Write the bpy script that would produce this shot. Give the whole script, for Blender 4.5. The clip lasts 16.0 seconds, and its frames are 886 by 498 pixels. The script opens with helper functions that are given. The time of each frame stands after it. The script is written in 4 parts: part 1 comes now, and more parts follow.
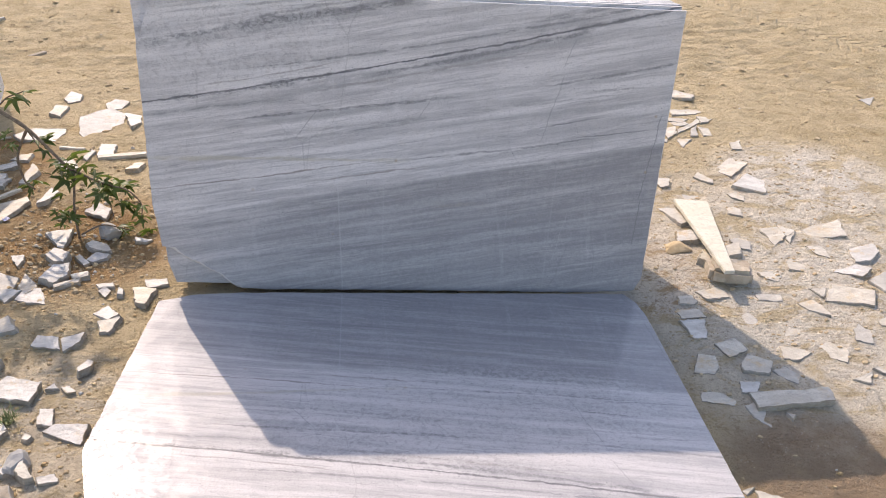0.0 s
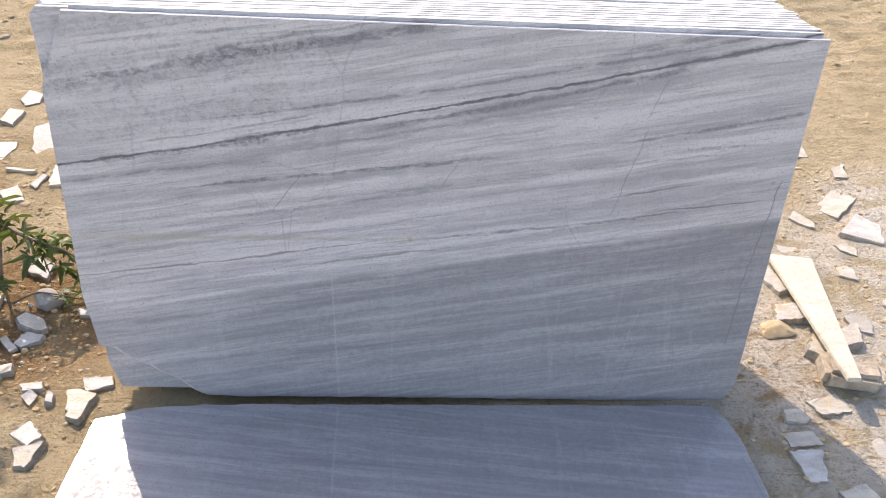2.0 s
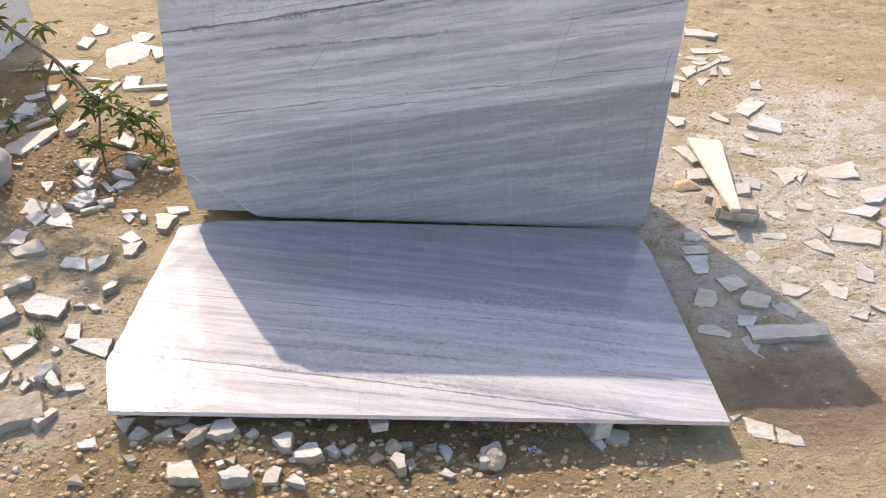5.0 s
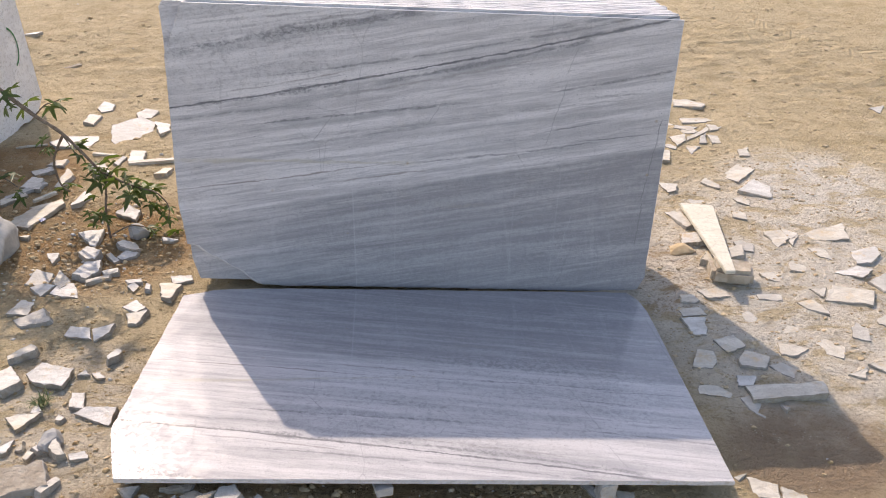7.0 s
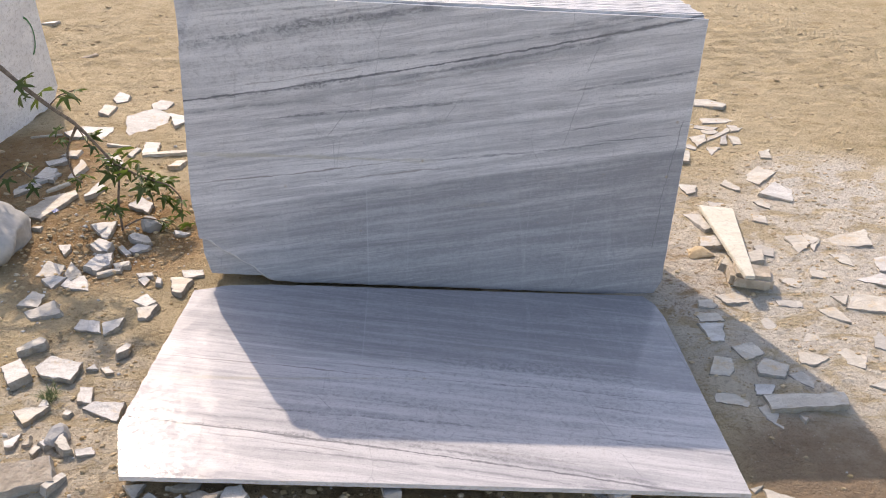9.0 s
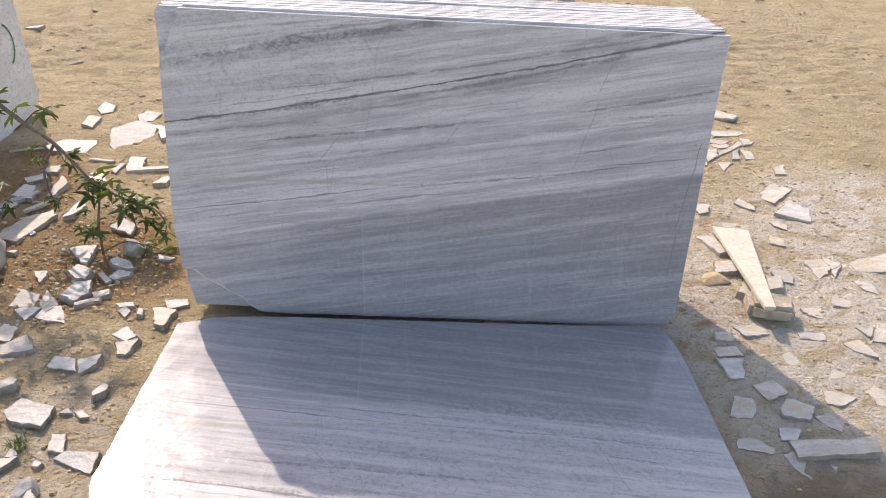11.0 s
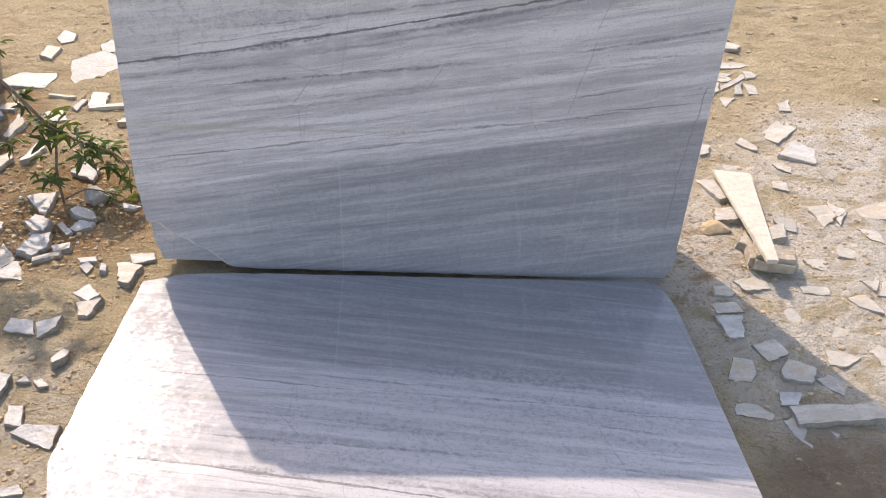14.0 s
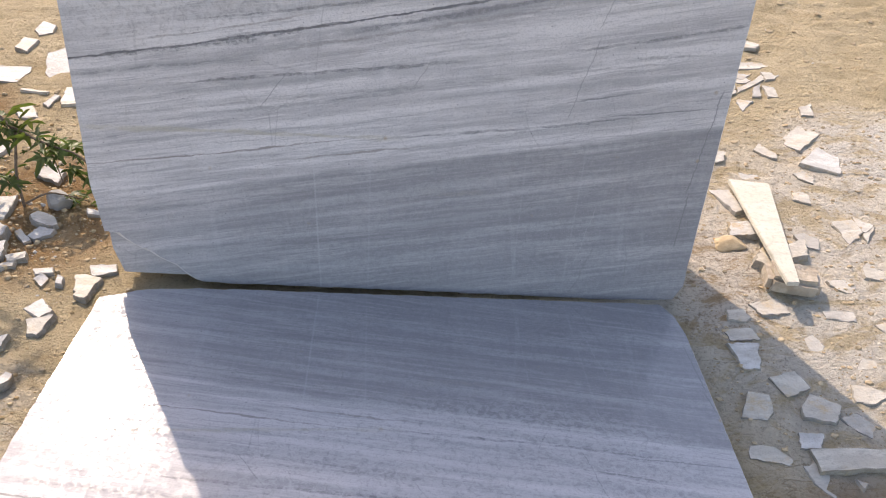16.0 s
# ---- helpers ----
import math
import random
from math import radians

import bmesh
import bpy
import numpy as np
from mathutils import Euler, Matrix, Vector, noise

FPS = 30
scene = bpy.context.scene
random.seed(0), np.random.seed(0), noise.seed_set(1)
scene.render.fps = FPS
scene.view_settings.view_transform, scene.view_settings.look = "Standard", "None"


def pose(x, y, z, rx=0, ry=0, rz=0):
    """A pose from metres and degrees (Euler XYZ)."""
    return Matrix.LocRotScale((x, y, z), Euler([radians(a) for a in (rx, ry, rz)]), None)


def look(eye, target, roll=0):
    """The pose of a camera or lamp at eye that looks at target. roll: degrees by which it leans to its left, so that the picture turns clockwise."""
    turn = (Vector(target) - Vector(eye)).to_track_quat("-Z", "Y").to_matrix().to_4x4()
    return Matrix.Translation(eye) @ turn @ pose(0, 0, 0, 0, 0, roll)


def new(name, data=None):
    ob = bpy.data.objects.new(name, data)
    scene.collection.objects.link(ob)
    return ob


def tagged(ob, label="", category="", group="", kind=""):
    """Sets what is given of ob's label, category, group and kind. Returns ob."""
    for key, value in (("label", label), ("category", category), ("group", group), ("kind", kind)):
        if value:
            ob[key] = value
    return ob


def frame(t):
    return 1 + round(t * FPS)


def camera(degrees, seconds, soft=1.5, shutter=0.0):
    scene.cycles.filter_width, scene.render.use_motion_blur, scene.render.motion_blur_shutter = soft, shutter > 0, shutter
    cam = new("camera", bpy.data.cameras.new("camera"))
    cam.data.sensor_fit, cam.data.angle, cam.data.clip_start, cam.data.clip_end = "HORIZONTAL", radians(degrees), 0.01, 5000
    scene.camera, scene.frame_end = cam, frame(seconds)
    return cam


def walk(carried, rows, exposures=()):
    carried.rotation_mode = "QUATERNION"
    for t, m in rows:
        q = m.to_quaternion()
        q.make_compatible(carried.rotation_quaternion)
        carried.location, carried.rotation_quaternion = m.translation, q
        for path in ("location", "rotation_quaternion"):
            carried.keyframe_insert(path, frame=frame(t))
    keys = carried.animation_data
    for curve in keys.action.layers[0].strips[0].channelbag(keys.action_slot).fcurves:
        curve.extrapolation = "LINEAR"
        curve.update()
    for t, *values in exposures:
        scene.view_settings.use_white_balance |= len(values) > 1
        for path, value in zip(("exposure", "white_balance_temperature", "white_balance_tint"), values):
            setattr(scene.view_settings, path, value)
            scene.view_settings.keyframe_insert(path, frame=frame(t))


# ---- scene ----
cam = camera(58.8, 16.0, 1.0)
EXPOSURE = 0.95
KELVIN, TINT = 7500, 18.5
PATH = [
    (0, (-0.307, 0.295, 2.134), (-0.132, 1.949, 1.023), 1.9),
    (0.5, (-0.373, 0.516, 2.161), (-0.148, 2.164, 1.05), 2.5),
    (1, (-0.386, 0.696, 2.149), (-0.177, 2.348, 1.04), 2.2),
    (1.5, (-0.281, 1.087, 2.102), (-0.134, 2.72, 0.956), 1.7),
    (2, (-0.235, 1.307, 2.06), (-0.129, 2.885, 0.835), 1.5),
    (2.5, (-0.224, 1.293, 2.039), (-0.146, 2.776, 0.7), 0.8),
    (3, (-0.221, 1.214, 1.995), (-0.167, 2.602, 0.556), 0.0),
    (3.2, (-0.237, 1.151, 2.0), (-0.18, 2.526, 0.549), 0.3),
    (5.3, (-0.224, 0.112, 2.17), (-0.122, 1.72, 0.985), 1.6),
    (5.5, (-0.236, 0.103, 2.171), (-0.128, 1.73, 1.012), 1.6),
    (6, (-0.254, 0.113, 2.175), (-0.138, 1.771, 1.063), 1.6),
    (6.5, (-0.26, 0.118, 2.167), (-0.153, 1.792, 1.077), 1.2),
    (7, (-0.25, 0.119, 2.169), (-0.139, 1.797, 1.086), 0.9),
    (7.5, (-0.243, 0.124, 2.169), (-0.143, 1.797, 1.078), 0.8),
    (8, (-0.247, 0.142, 2.163), (-0.165, 1.817, 1.073), 0.9),
    (10.3, (-0.248, 0.293, 2.159), (-0.169, 1.959, 1.054), 1.6),
    (10.5, (-0.233, 0.329, 2.159), (-0.158, 1.998, 1.06), 1.3),
    (11, (-0.258, 0.437, 2.151), (-0.173, 2.104, 1.049), 1.6),
    (11.5, (-0.292, 0.503, 2.165), (-0.168, 2.157, 1.047), 2.1),
    (12, (-0.284, 0.542, 2.158), (-0.142, 2.169, 1.003), 1.9),
    (12.5, (-0.258, 0.601, 2.146), (-0.116, 2.196, 0.949), 2.1),
    (13, (-0.231, 0.64, 2.144), (-0.09, 2.22, 0.927), 2.4),
    (13.5, (-0.238, 0.665, 2.135), (-0.114, 2.228, 0.893), 2.4),
    (14, (-0.226, 0.688, 2.132), (-0.115, 2.233, 0.867), 2.2),
    (14.5, (-0.219, 0.699, 2.13), (-0.121, 2.23, 0.848), 2.0),
    (15, (-0.21, 0.711, 2.109), (-0.138, 2.198, 0.774), 1.7),
    (15.5, (-0.167, 0.814, 2.04), (-0.098, 2.258, 0.657), 2.0),
    (16, (-0.119, 0.946, 2.018), (-0.038, 2.485, 0.743), 2.3),
]
BRIGHTER = [(0, 0.06), (1.0, 0.12), (2.0, 0.25), (3.2, 0.34), (5.3, 0.12), (6.5, 0.0), (10.5, 0.0), (12.0, 0.07), (14.5, 0.09), (16.0, 0.13)]
walk(cam, [(t, look(eye, target, roll)) for t, eye, target, roll in PATH], [(t, EXPOSURE + stops, KELVIN, TINT) for t, stops in BRIGHTER])

# ---- world, sun and exposure ----
SUN_WAY = Vector((0.459, -1.057, -1.0)).normalized()
SKY, SUN = 0.138, 2.05
world = bpy.data.worlds.new("sky")
scene.world = world
world.use_nodes = True
wn = world.node_tree.nodes
sky = wn.new("ShaderNodeTexSky")
sky.sky_type, sky.sun_disc = "NISHITA", False
sky.sun_elevation, sky.sun_rotation = radians(41), radians(-23.5)
sky.air_density, sky.dust_density, sky.ozone_density = 1.0, 1.2, 0.6
wn["Background"].inputs["Strength"].default_value = SKY
world.node_tree.links.new(sky.outputs["Color"], wn["Background"].inputs["Color"])
sun = new("sun", bpy.data.lights.new("sun", "SUN"))
sun.data.energy, sun.data.angle, sun.data.color = SUN, radians(0.55), (1.0, 0.93, 0.84)
sun.matrix_world = look((-3, 7, 6), Vector((-3, 7, 6)) + SUN_WAY)


# ---- materials ----
class Mat:
    """A node material with short ways to add nodes."""

    def __init__(self, name):
        self.m = bpy.data.materials.new(name)
        self.m.use_nodes = True
        self.t = self.m.node_tree
        self.bsdf = self.t.nodes["Principled BSDF"]

    def put(self, socket, v):
        if isinstance(v, bpy.types.NodeSocket):
            self.t.links.new(v, socket)
        elif isinstance(v, tuple) and len(v) == 3 and socket.type == "RGBA":
            socket.default_value = (*v, 1)
        else:
            socket.default_value = v

    def set(self, **kw):
        for k, v in kw.items():
            self.put(self.bsdf.inputs[k.replace("_", " ")], v)

    def math(self, op, a, b=0.0, c=0.0, clamp=False):
        n = self.t.nodes.new("ShaderNodeMath")
        n.operation, n.use_clamp = op, clamp
        for i, v in enumerate((a, b, c)):
            self.put(n.inputs[i], v)
        return n.outputs[0]

    def mix(self, f, a, b, blend="MIX"):
        n = self.t.nodes.new("ShaderNodeMix")
        n.data_type, n.blend_type = "RGBA", blend
        for i, v in ((0, f), (6, a), (7, b)):
            self.put(n.inputs[i], v)
        return n.outputs[2]

    def coord(self, kind="Object"):
        return self.t.nodes.new("ShaderNodeTexCoord").outputs[kind]

    def split(self, v):
        n = self.t.nodes.new("ShaderNodeSeparateXYZ")
        self.put(n.inputs[0], v)
        return n.outputs

    def join(self, x, y, z):
        n = self.t.nodes.new("ShaderNodeCombineXYZ")
        for i, v in enumerate((x, y, z)):
            self.put(n.inputs[i], v)
        return n.outputs[0]

    def noise(self, v, scale, detail=4.0, rough=0.55, distort=0.0):
        n = self.t.nodes.new("ShaderNodeTexNoise")
        self.put(n.inputs["Vector"], v)
        for k, x in (("Scale", scale), ("Detail", detail), ("Roughness", rough), ("Distortion", distort)):
            n.inputs[k].default_value = x
        return n.outputs["Fac"]

    def voronoi(self, v, scale, feature="F1"):
        n = self.t.nodes.new("ShaderNodeTexVoronoi")
        n.feature = feature
        self.put(n.inputs["Vector"], v)
        n.inputs["Scale"].default_value = scale
        return n.outputs["Distance"]

    def step(self, v, lo, hi, out0=0.0, out1=1.0):
        n = self.t.nodes.new("ShaderNodeMapRange")
        n.interpolation_type = "SMOOTHSTEP"
        for k, x in (("Value", v), ("From Min", lo), ("From Max", hi), ("To Min", out0), ("To Max", out1)):
            self.put(n.inputs[k], x)
        return n.outputs[0]

    def blob(self, v, centre, radii, soft=0.5):
        """1 inside an ellipse on the ground, fading to 0 at its rim."""
        x, y, _ = self.split(v)
        dx = self.math("DIVIDE", self.math("SUBTRACT", x, centre[0]), radii[0])
        dy = self.math("DIVIDE", self.math("SUBTRACT", y, centre[1]), radii[1])
        d = self.math("ADD", self.math("MULTIPLY", dx, dx), self.math("MULTIPLY", dy, dy))
        return self.step(d, 1.0, 1.0 - soft)

    def bump(self, height, strength, distance):
        n = self.t.nodes.new("ShaderNodeBump")
        n.inputs["Strength"].default_value, n.inputs["Distance"].default_value = strength, distance
        self.put(n.inputs["Height"], height)
        self.put(self.bsdf.inputs["Normal"], n.outputs[0])

    def random(self):
        return self.t.nodes.new("ShaderNodeObjectInfo").outputs["Random"]

    def island(self):
        return self.t.nodes.new("ShaderNodeNewGeometry").outputs["Random Per Island"]


def marble_material(name):
    """Grey-white banded marble: x runs along the slab, z away from the joint. Returns the material and the names of the nodes that finish() sets."""
    k = Mat(name)
    x, y, z = k.split(k.coord())
    flat = k.join(x, 0.0, z)

    def scaled(a, b, depth, scale=1.0, detail=5, rough=0.65, distort=0.0):
        return k.noise(k.join(k.math("MULTIPLY", x, a), depth, k.math("MULTIPLY", w, b)), scale, detail, rough, distort)

    drift = k.noise(flat, 1.7, 3)
    ripple = k.noise(k.join(k.math("MULTIPLY", x, 9.0), 1.0, k.math("MULTIPLY", z, 16.0)), 1.0, 6, 0.68)
    # the bands climb gently along the slab
    w = k.math("SUBTRACT", z, k.math("MULTIPLY", x, 0.135))
    w = k.math("ADD", w, k.math("MULTIPLY_ADD", drift, 0.04, -0.02))
    long1 = scaled(0.6, 13.0, 0.0, 1.6, 7, 0.68, 0.1)
    long2 = scaled(2.2, 52.0, 3.0, 1.5, 7, 0.72, 0.3)
    dashes = scaled(9.0, 95.0, 6.0, 1.5, 6, 0.75, 0.3)
    grain = k.noise(flat, 150, 4, 0.8)
    speck = k.noise(flat, 48, 5, 0.78)
    cloud = k.noise(flat, 6.5, 6, 0.7)
    col = k.mix(k.step(long1, 0.36, 0.62), (0.44, 0.425, 0.43), (0.74, 0.71, 0.705))
    col = k.mix(k.step(cloud, 0.42, 0.7, 0.0, 0.35), col, (0.77, 0.74, 0.73))
    col = k.mix(k.step(long2, 0.48, 0.36, 0.0, 0.6), col, (0.34, 0.33, 0.345))
    col = k.mix(k.step(dashes, 0.44, 0.34, 0.0, 0.45), col, (0.27, 0.262, 0.275))
    # the stone's greyer zone next to the joint, with a clear upper edge
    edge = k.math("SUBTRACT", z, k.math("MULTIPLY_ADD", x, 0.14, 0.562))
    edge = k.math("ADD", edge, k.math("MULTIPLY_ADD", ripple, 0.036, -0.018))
    # carried on to the left end, painting in shade at the foot as well
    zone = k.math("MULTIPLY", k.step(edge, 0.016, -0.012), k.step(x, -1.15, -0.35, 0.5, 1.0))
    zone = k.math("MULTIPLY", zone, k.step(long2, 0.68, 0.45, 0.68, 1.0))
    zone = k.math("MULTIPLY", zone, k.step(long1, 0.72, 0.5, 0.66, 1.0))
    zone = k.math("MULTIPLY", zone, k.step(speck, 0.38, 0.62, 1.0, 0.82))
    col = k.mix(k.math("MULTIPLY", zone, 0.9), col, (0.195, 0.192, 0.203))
    hairs = scaled(5.0, 150.0, 5.0, 1.5, 5, 0.72, 0.2)
    col = k.mix(k.math("MULTIPLY", k.step(hairs, 0.43, 0.34, 0.0, 0.5), k.step(long1, 0.64, 0.44, 0.25, 1.0)), col, (0.22, 0.215, 0.23))

    breaks = scaled(9.0, 30.0, 2.0, 1.0, 6, 0.7)
    swells = k.step(scaled(3.4, 9.0, 8.0, 1.0, 5), 0.3, 0.7, 0.4, 1.6)
    blots = k.step(speck, 0.42, 0.56)

    def vein(at, climb, width, amount, tint=(0.13, 0.13, 0.145), lo=-2.0, hi=2.0, blotch=0.0, least=0.15, bend=0.0):
        """A streak along z = at + climb * x + bend * x * x between lo and hi, broken up along its length."""
        off = k.math("SUBTRACT", z, k.math("MULTIPLY_ADD", x, k.math("MULTIPLY_ADD", x, bend, climb) if bend else climb, at))
        off = k.math("ABSOLUTE", k.math("ADD", off, k.math("MULTIPLY_ADD", ripple, 0.026, -0.013)))
        line = k.step(k.math("DIVIDE", off, swells), width, width * 0.3, 0.0, amount)
        line = k.math("MULTIPLY", line, k.step(breaks, 0.36, 0.52, least, 1.0))
        line = k.math("MULTIPLY", line, k.step(k.math("ABSOLUTE", k.math("SUBTRACT", x, (lo + hi) / 2)), (hi - lo) / 2, (hi - lo) / 2 - 0.2))
        if blotch:
            line = k.math("MULTIPLY", line, k.math("MULTIPLY_ADD", blots, blotch, 1.0 - blotch))
        return k.mix(line, col, tint)

    grey, dark, brown = (0.30, 0.297, 0.312), (0.12, 0.12, 0.13), (0.20, 0.165, 0.15)
    # soft grey margins first, then the sharp lines in them
    for at, climb, width, amount, lo, hi, bend in ((1.035, 0.178, 0.045, 0.6, -0.75, 0.7, 0.02), (1.275, 0.12, 0.04, 0.6, -1.25, 0.0, -0.02), (0.885, 0.09, 0.026, 0.5, -1.2, 0.15, 0.0),
                                                   (0.974, 0.111, 0.02, 0.5, -1.25, -0.5, 0.0), (1.12, 0.149, 0.022, 0.45, -0.9, 0.85, 0.028), (0.79, 0.10, 0.016, 0.4, -0.9, 1.0, 0.0),
                                                   (0.715, 0.09, 0.014, 0.35, -1.2, 0.6, 0.0), (0.885, 0.099, 0.016, 0.4, 0.3, 1.0, 0.048)):
        col = vein(at, climb, width, amount, grey, lo, hi, bend=bend)
    col = vein(1.073, 0.173, 0.0068, 1.0, (0.06, 0.06, 0.068), -1.4, 1.15, 0.0, 0.65, 0.016)
    col = vein(1.066, 0.170, 0.017, 0.85, dark, -1.2, -0.35, 0.8, 0.1, 0.016)
    col = vein(1.071, 0.176, 0.019, 0.95, dark, 0.42, 0.9, 0.45, 0.4, 0.012)
    col = vein(1.045, 0.183, 0.013, 0.85, dark, -0.4, 0.7, 0.55, 0.2, 0.03)
    col = vein(1.018, 0.175, 0.008, 0.5, brown, -0.6, 0.5, 0.5, 0.1, 0.02)
    col = vein(1.12, 0.149, 0.006, 0.75, dark, -0.9, 0.95, 0.45, 0.15, 0.028)
    col = vein(1.15, 0.279, 0.004, 0.65, brown, -1.05, -0.35, 0.2, 0.3, 0.082)
    col = vein(1.145, 0.15, 0.008, 0.6, dark, 0.25, 0.85, 0.5, 0.15, 0.02)
    col = vein(1.287, 0.114, 0.021, 0.95, dark, -0.9, -0.02, 0.4, 0.35, -0.025)
    col = vein(1.287, 0.114, 0.012, 0.8, dark, -1.25, -0.75, 0.95, 0.0, -0.025)
    col = vein(1.311, 0.082, 0.007, 0.7, dark, -0.8, -0.15, 0.4, 0.2, -0.073)
    col = vein(1.335, 0.10, 0.006, 0.45, dark, -1.1, -0.5, 0.5)
    col = vein(0.898, 0.087, 0.0085, 0.85, dark, -0.95, 0.12, 0.5, 0.15, -0.005)
    col = vein(0.974, 0.111, 0.006, 0.55, dark, -1.3, -0.6, 0.5)
    col = vein(0.897, 0.099, 0.0065, 0.85, dark, 0.3, 1.1, 0.4, 0.2, 0.048)
    col = vein(0.879, 0.069, 0.007, 0.7, dark, 0.5, 0.9, 0.5)
    col = vein(0.83, 0.11, 0.005, 0.4, dark, -1.3, 0.9, 0.5)
    col = vein(0.673, 0.096, 0.0042, 0.9, dark, 0.45, 0.95, 0.0, 0.6)
    col = vein(0.698, 0.182, 0.0042, 0.8, dark, 0.3, 0.68, 0.0, 0.5)
    col = vein(0.656, 0.078, 0.006, 0.85, dark, -0.25, 0.7, 0.4, 0.1, 0.047)
    col = vein(0.687, 0.163, 0.0042, 0.8, brown, -1.3, -0.2, 0.0, 0.4, 0.031)
    col = vein(0.621, 0.115, 0.004, 0.75, brown, -0.6, 0.0, 0.0, 0.4)
    col = vein(0.832, 0.201, 0.006, 0.45, dark, -0.9, 0.1, 0.6, 0.1, 0.079)
    col = vein(0.339, 0.164, 0.014, 0.6, dark, -0.3, 0.6, 0.9, 0.1, -0.021)
    col = vein(0.30, 0.12, 0.012, 0.45, dark, -0.7, 0.5, 0.9)
    col = vein(0.51, 0.14, 0.010, 0.4, dark, -1.2, 0.9, 0.8)
    pale = (0.47, 0.465, 0.475)
    for at, climb, width, lo, hi, bend in ((0.337, 0.146, 0.014, -1.0, 0.5, 0.028), (0.459, 0.14, 0.024, -0.9, 0.3, -0.016), (0.281, 0.101, 0.012, 0.0, 1.1, 0.053),
                                           (0.41, 0.14, 0.012, -0.6, 0.4, 0.0), (0.20, 0.12, 0.016, -0.8, 0.7, 0.0), (0.255, 0.13, 0.01, -0.4, 0.8, 0.0)):
        col = vein(at, climb, width, 0.5, pale, lo, hi, 0.35, 0.25, bend)
    # a rusty-yellow seam that runs against the bands, and ochre freckles on the veins
    col = vein(0.636, -0.028, 0.013, 0.45, (0.44, 0.385, 0.22), -1.3, -0.1, 0.2, 0.25)
    col = vein(0.44, -0.02, 0.02, 0.35, (0.34, 0.30, 0.20), -0.15, 0.25, 0.4, 0.0)
    spots = k.step(k.voronoi(flat, 8.0), 0.085, 0.02)
    col = k.mix(k.math("MULTIPLY", spots, k.step(cloud, 0.48, 0.6, 0.0, 0.75)), col, (0.36, 0.25, 0.12))
    pits = k.step(k.voronoi(flat, 38.0), 0.12, 0.05)
    col = k.mix(k.math("MULTIPLY", pits, k.step(k.noise(flat, 14, 2), 0.5, 0.58, 0.0, 0.7)), col, (0.12, 0.12, 0.13))

    def steep(at, slope, lo, hi, width, amount, tint, wander=0.03):
        """A crack or saw mark down the slab, along x = at + slope * z."""
        off = k.math("SUBTRACT", x, k.math("MULTIPLY_ADD", z, slope, at))
        off = k.math("ABSOLUTE", k.math("ADD", off, k.math("MULTIPLY_ADD", ripple, wander, -wander / 2)))
        ends = k.step(k.math("ABSOLUTE", k.math("SUBTRACT", z, (lo + hi) / 2)), (hi - lo) / 2, (hi - lo) / 2 - 0.03)
        return k.mix(k.math("MULTIPLY", k.step(off, width, width * 0.3, 0.0, amount), ends), col, tint)

    split = (0.15, 0.15, 0.155)
    col = steep(0.776, 0.148, 0.44, 0.83, 0.0035, 0.7, split)
    col = steep(0.817, 0.075, 0.22, 0.46, 0.0035, 0.75, split)
    col = steep(0.175, 0.305, 0.70, 1.0, 0.003, 0.45, split)
    col = steep(0.05, 0.41, 1.0, 1.14, 0.003, 0.45, split)
    col = steep(0.44, 0.23, 0.14, 0.40, 0.0028, 0.5, (0.42, 0.42, 0.43))
    col = steep(-1.22, 0.82, 0.73, 0.87, 0.003, 0.55, split)
    col = steep(-0.62, 0.62, 0.80, 0.92, 0.003, 0.4, split)
    # pale saw marks down the face
    scratch = k.noise(k.join(k.math("MULTIPLY_ADD", z, 0.12, x), 7.0, k.math("MULTIPLY", z, 0.09)), 16, 2, 0.5)
    col = k.mix(k.step(scratch, 0.67, 0.73, 0.0, 0.10), col, (0.70, 0.70, 0.71))
    for at, slope, amount in ((-0.45, 0.0, 0.2), (-0.28, 0.04, 0.10), (0.25, 0.035, 0.08), (0.44, 0.05, 0.10)):
        col = steep(at, slope, 0.0, 1.3, 0.0045, amount, (0.66, 0.66, 0.68), 0.006)
    # broad panels left a shade lighter by the gang saw
    panel = k.math("ADD", k.step(x, -0.452, -0.446, 0.0, 0.06), k.math("ADD", k.step(x, 0.02, 0.03, 0.0, 0.05), k.step(x, 0.22, 0.215, 0.0, 0.05)))
    col = k.mix(panel, col, (0.58, 0.58, 0.60))
    # hairline cracks
    crack = k.voronoi(k.join(k.math("MULTIPLY", x, 1.2), 2.0, k.math("ADD", z, k.math("MULTIPLY", cloud, 0.14))), 2.6, "DISTANCE_TO_EDGE")
    col = k.mix(k.math("MULTIPLY", k.step(crack, 0.008, 0.002, 0.0, 0.3), k.step(drift, 0.48, 0.58)), col, (0.20, 0.20, 0.20))
    col = k.mix(k.step(grain, 0.34, 0.52, 0.36, 0.0), col, (0.20, 0.20, 0.215))
    col = k.mix(k.step(grain, 0.56, 0.72, 0.0, 0.3), col, (0.72, 0.71, 0.71))
    film = k.step(cloud, 0.3, 0.7)
    col = k.mix(film, col, (0.55, 0.545, 0.555))
    col = k.mix(k.step(speck, 0.36, 0.46, 0.24, 0.0), col, (0.29, 0.29, 0.305))
    # drying water: wet stone between a lacework of dried film
    off_x, off_z = k.math("SUBTRACT", x, 0.0), k.math("SUBTRACT", z, 0.0)
    dx, dz = k.math("DIVIDE", off_x, 1.0), k.math("DIVIDE", off_z, 1.0)
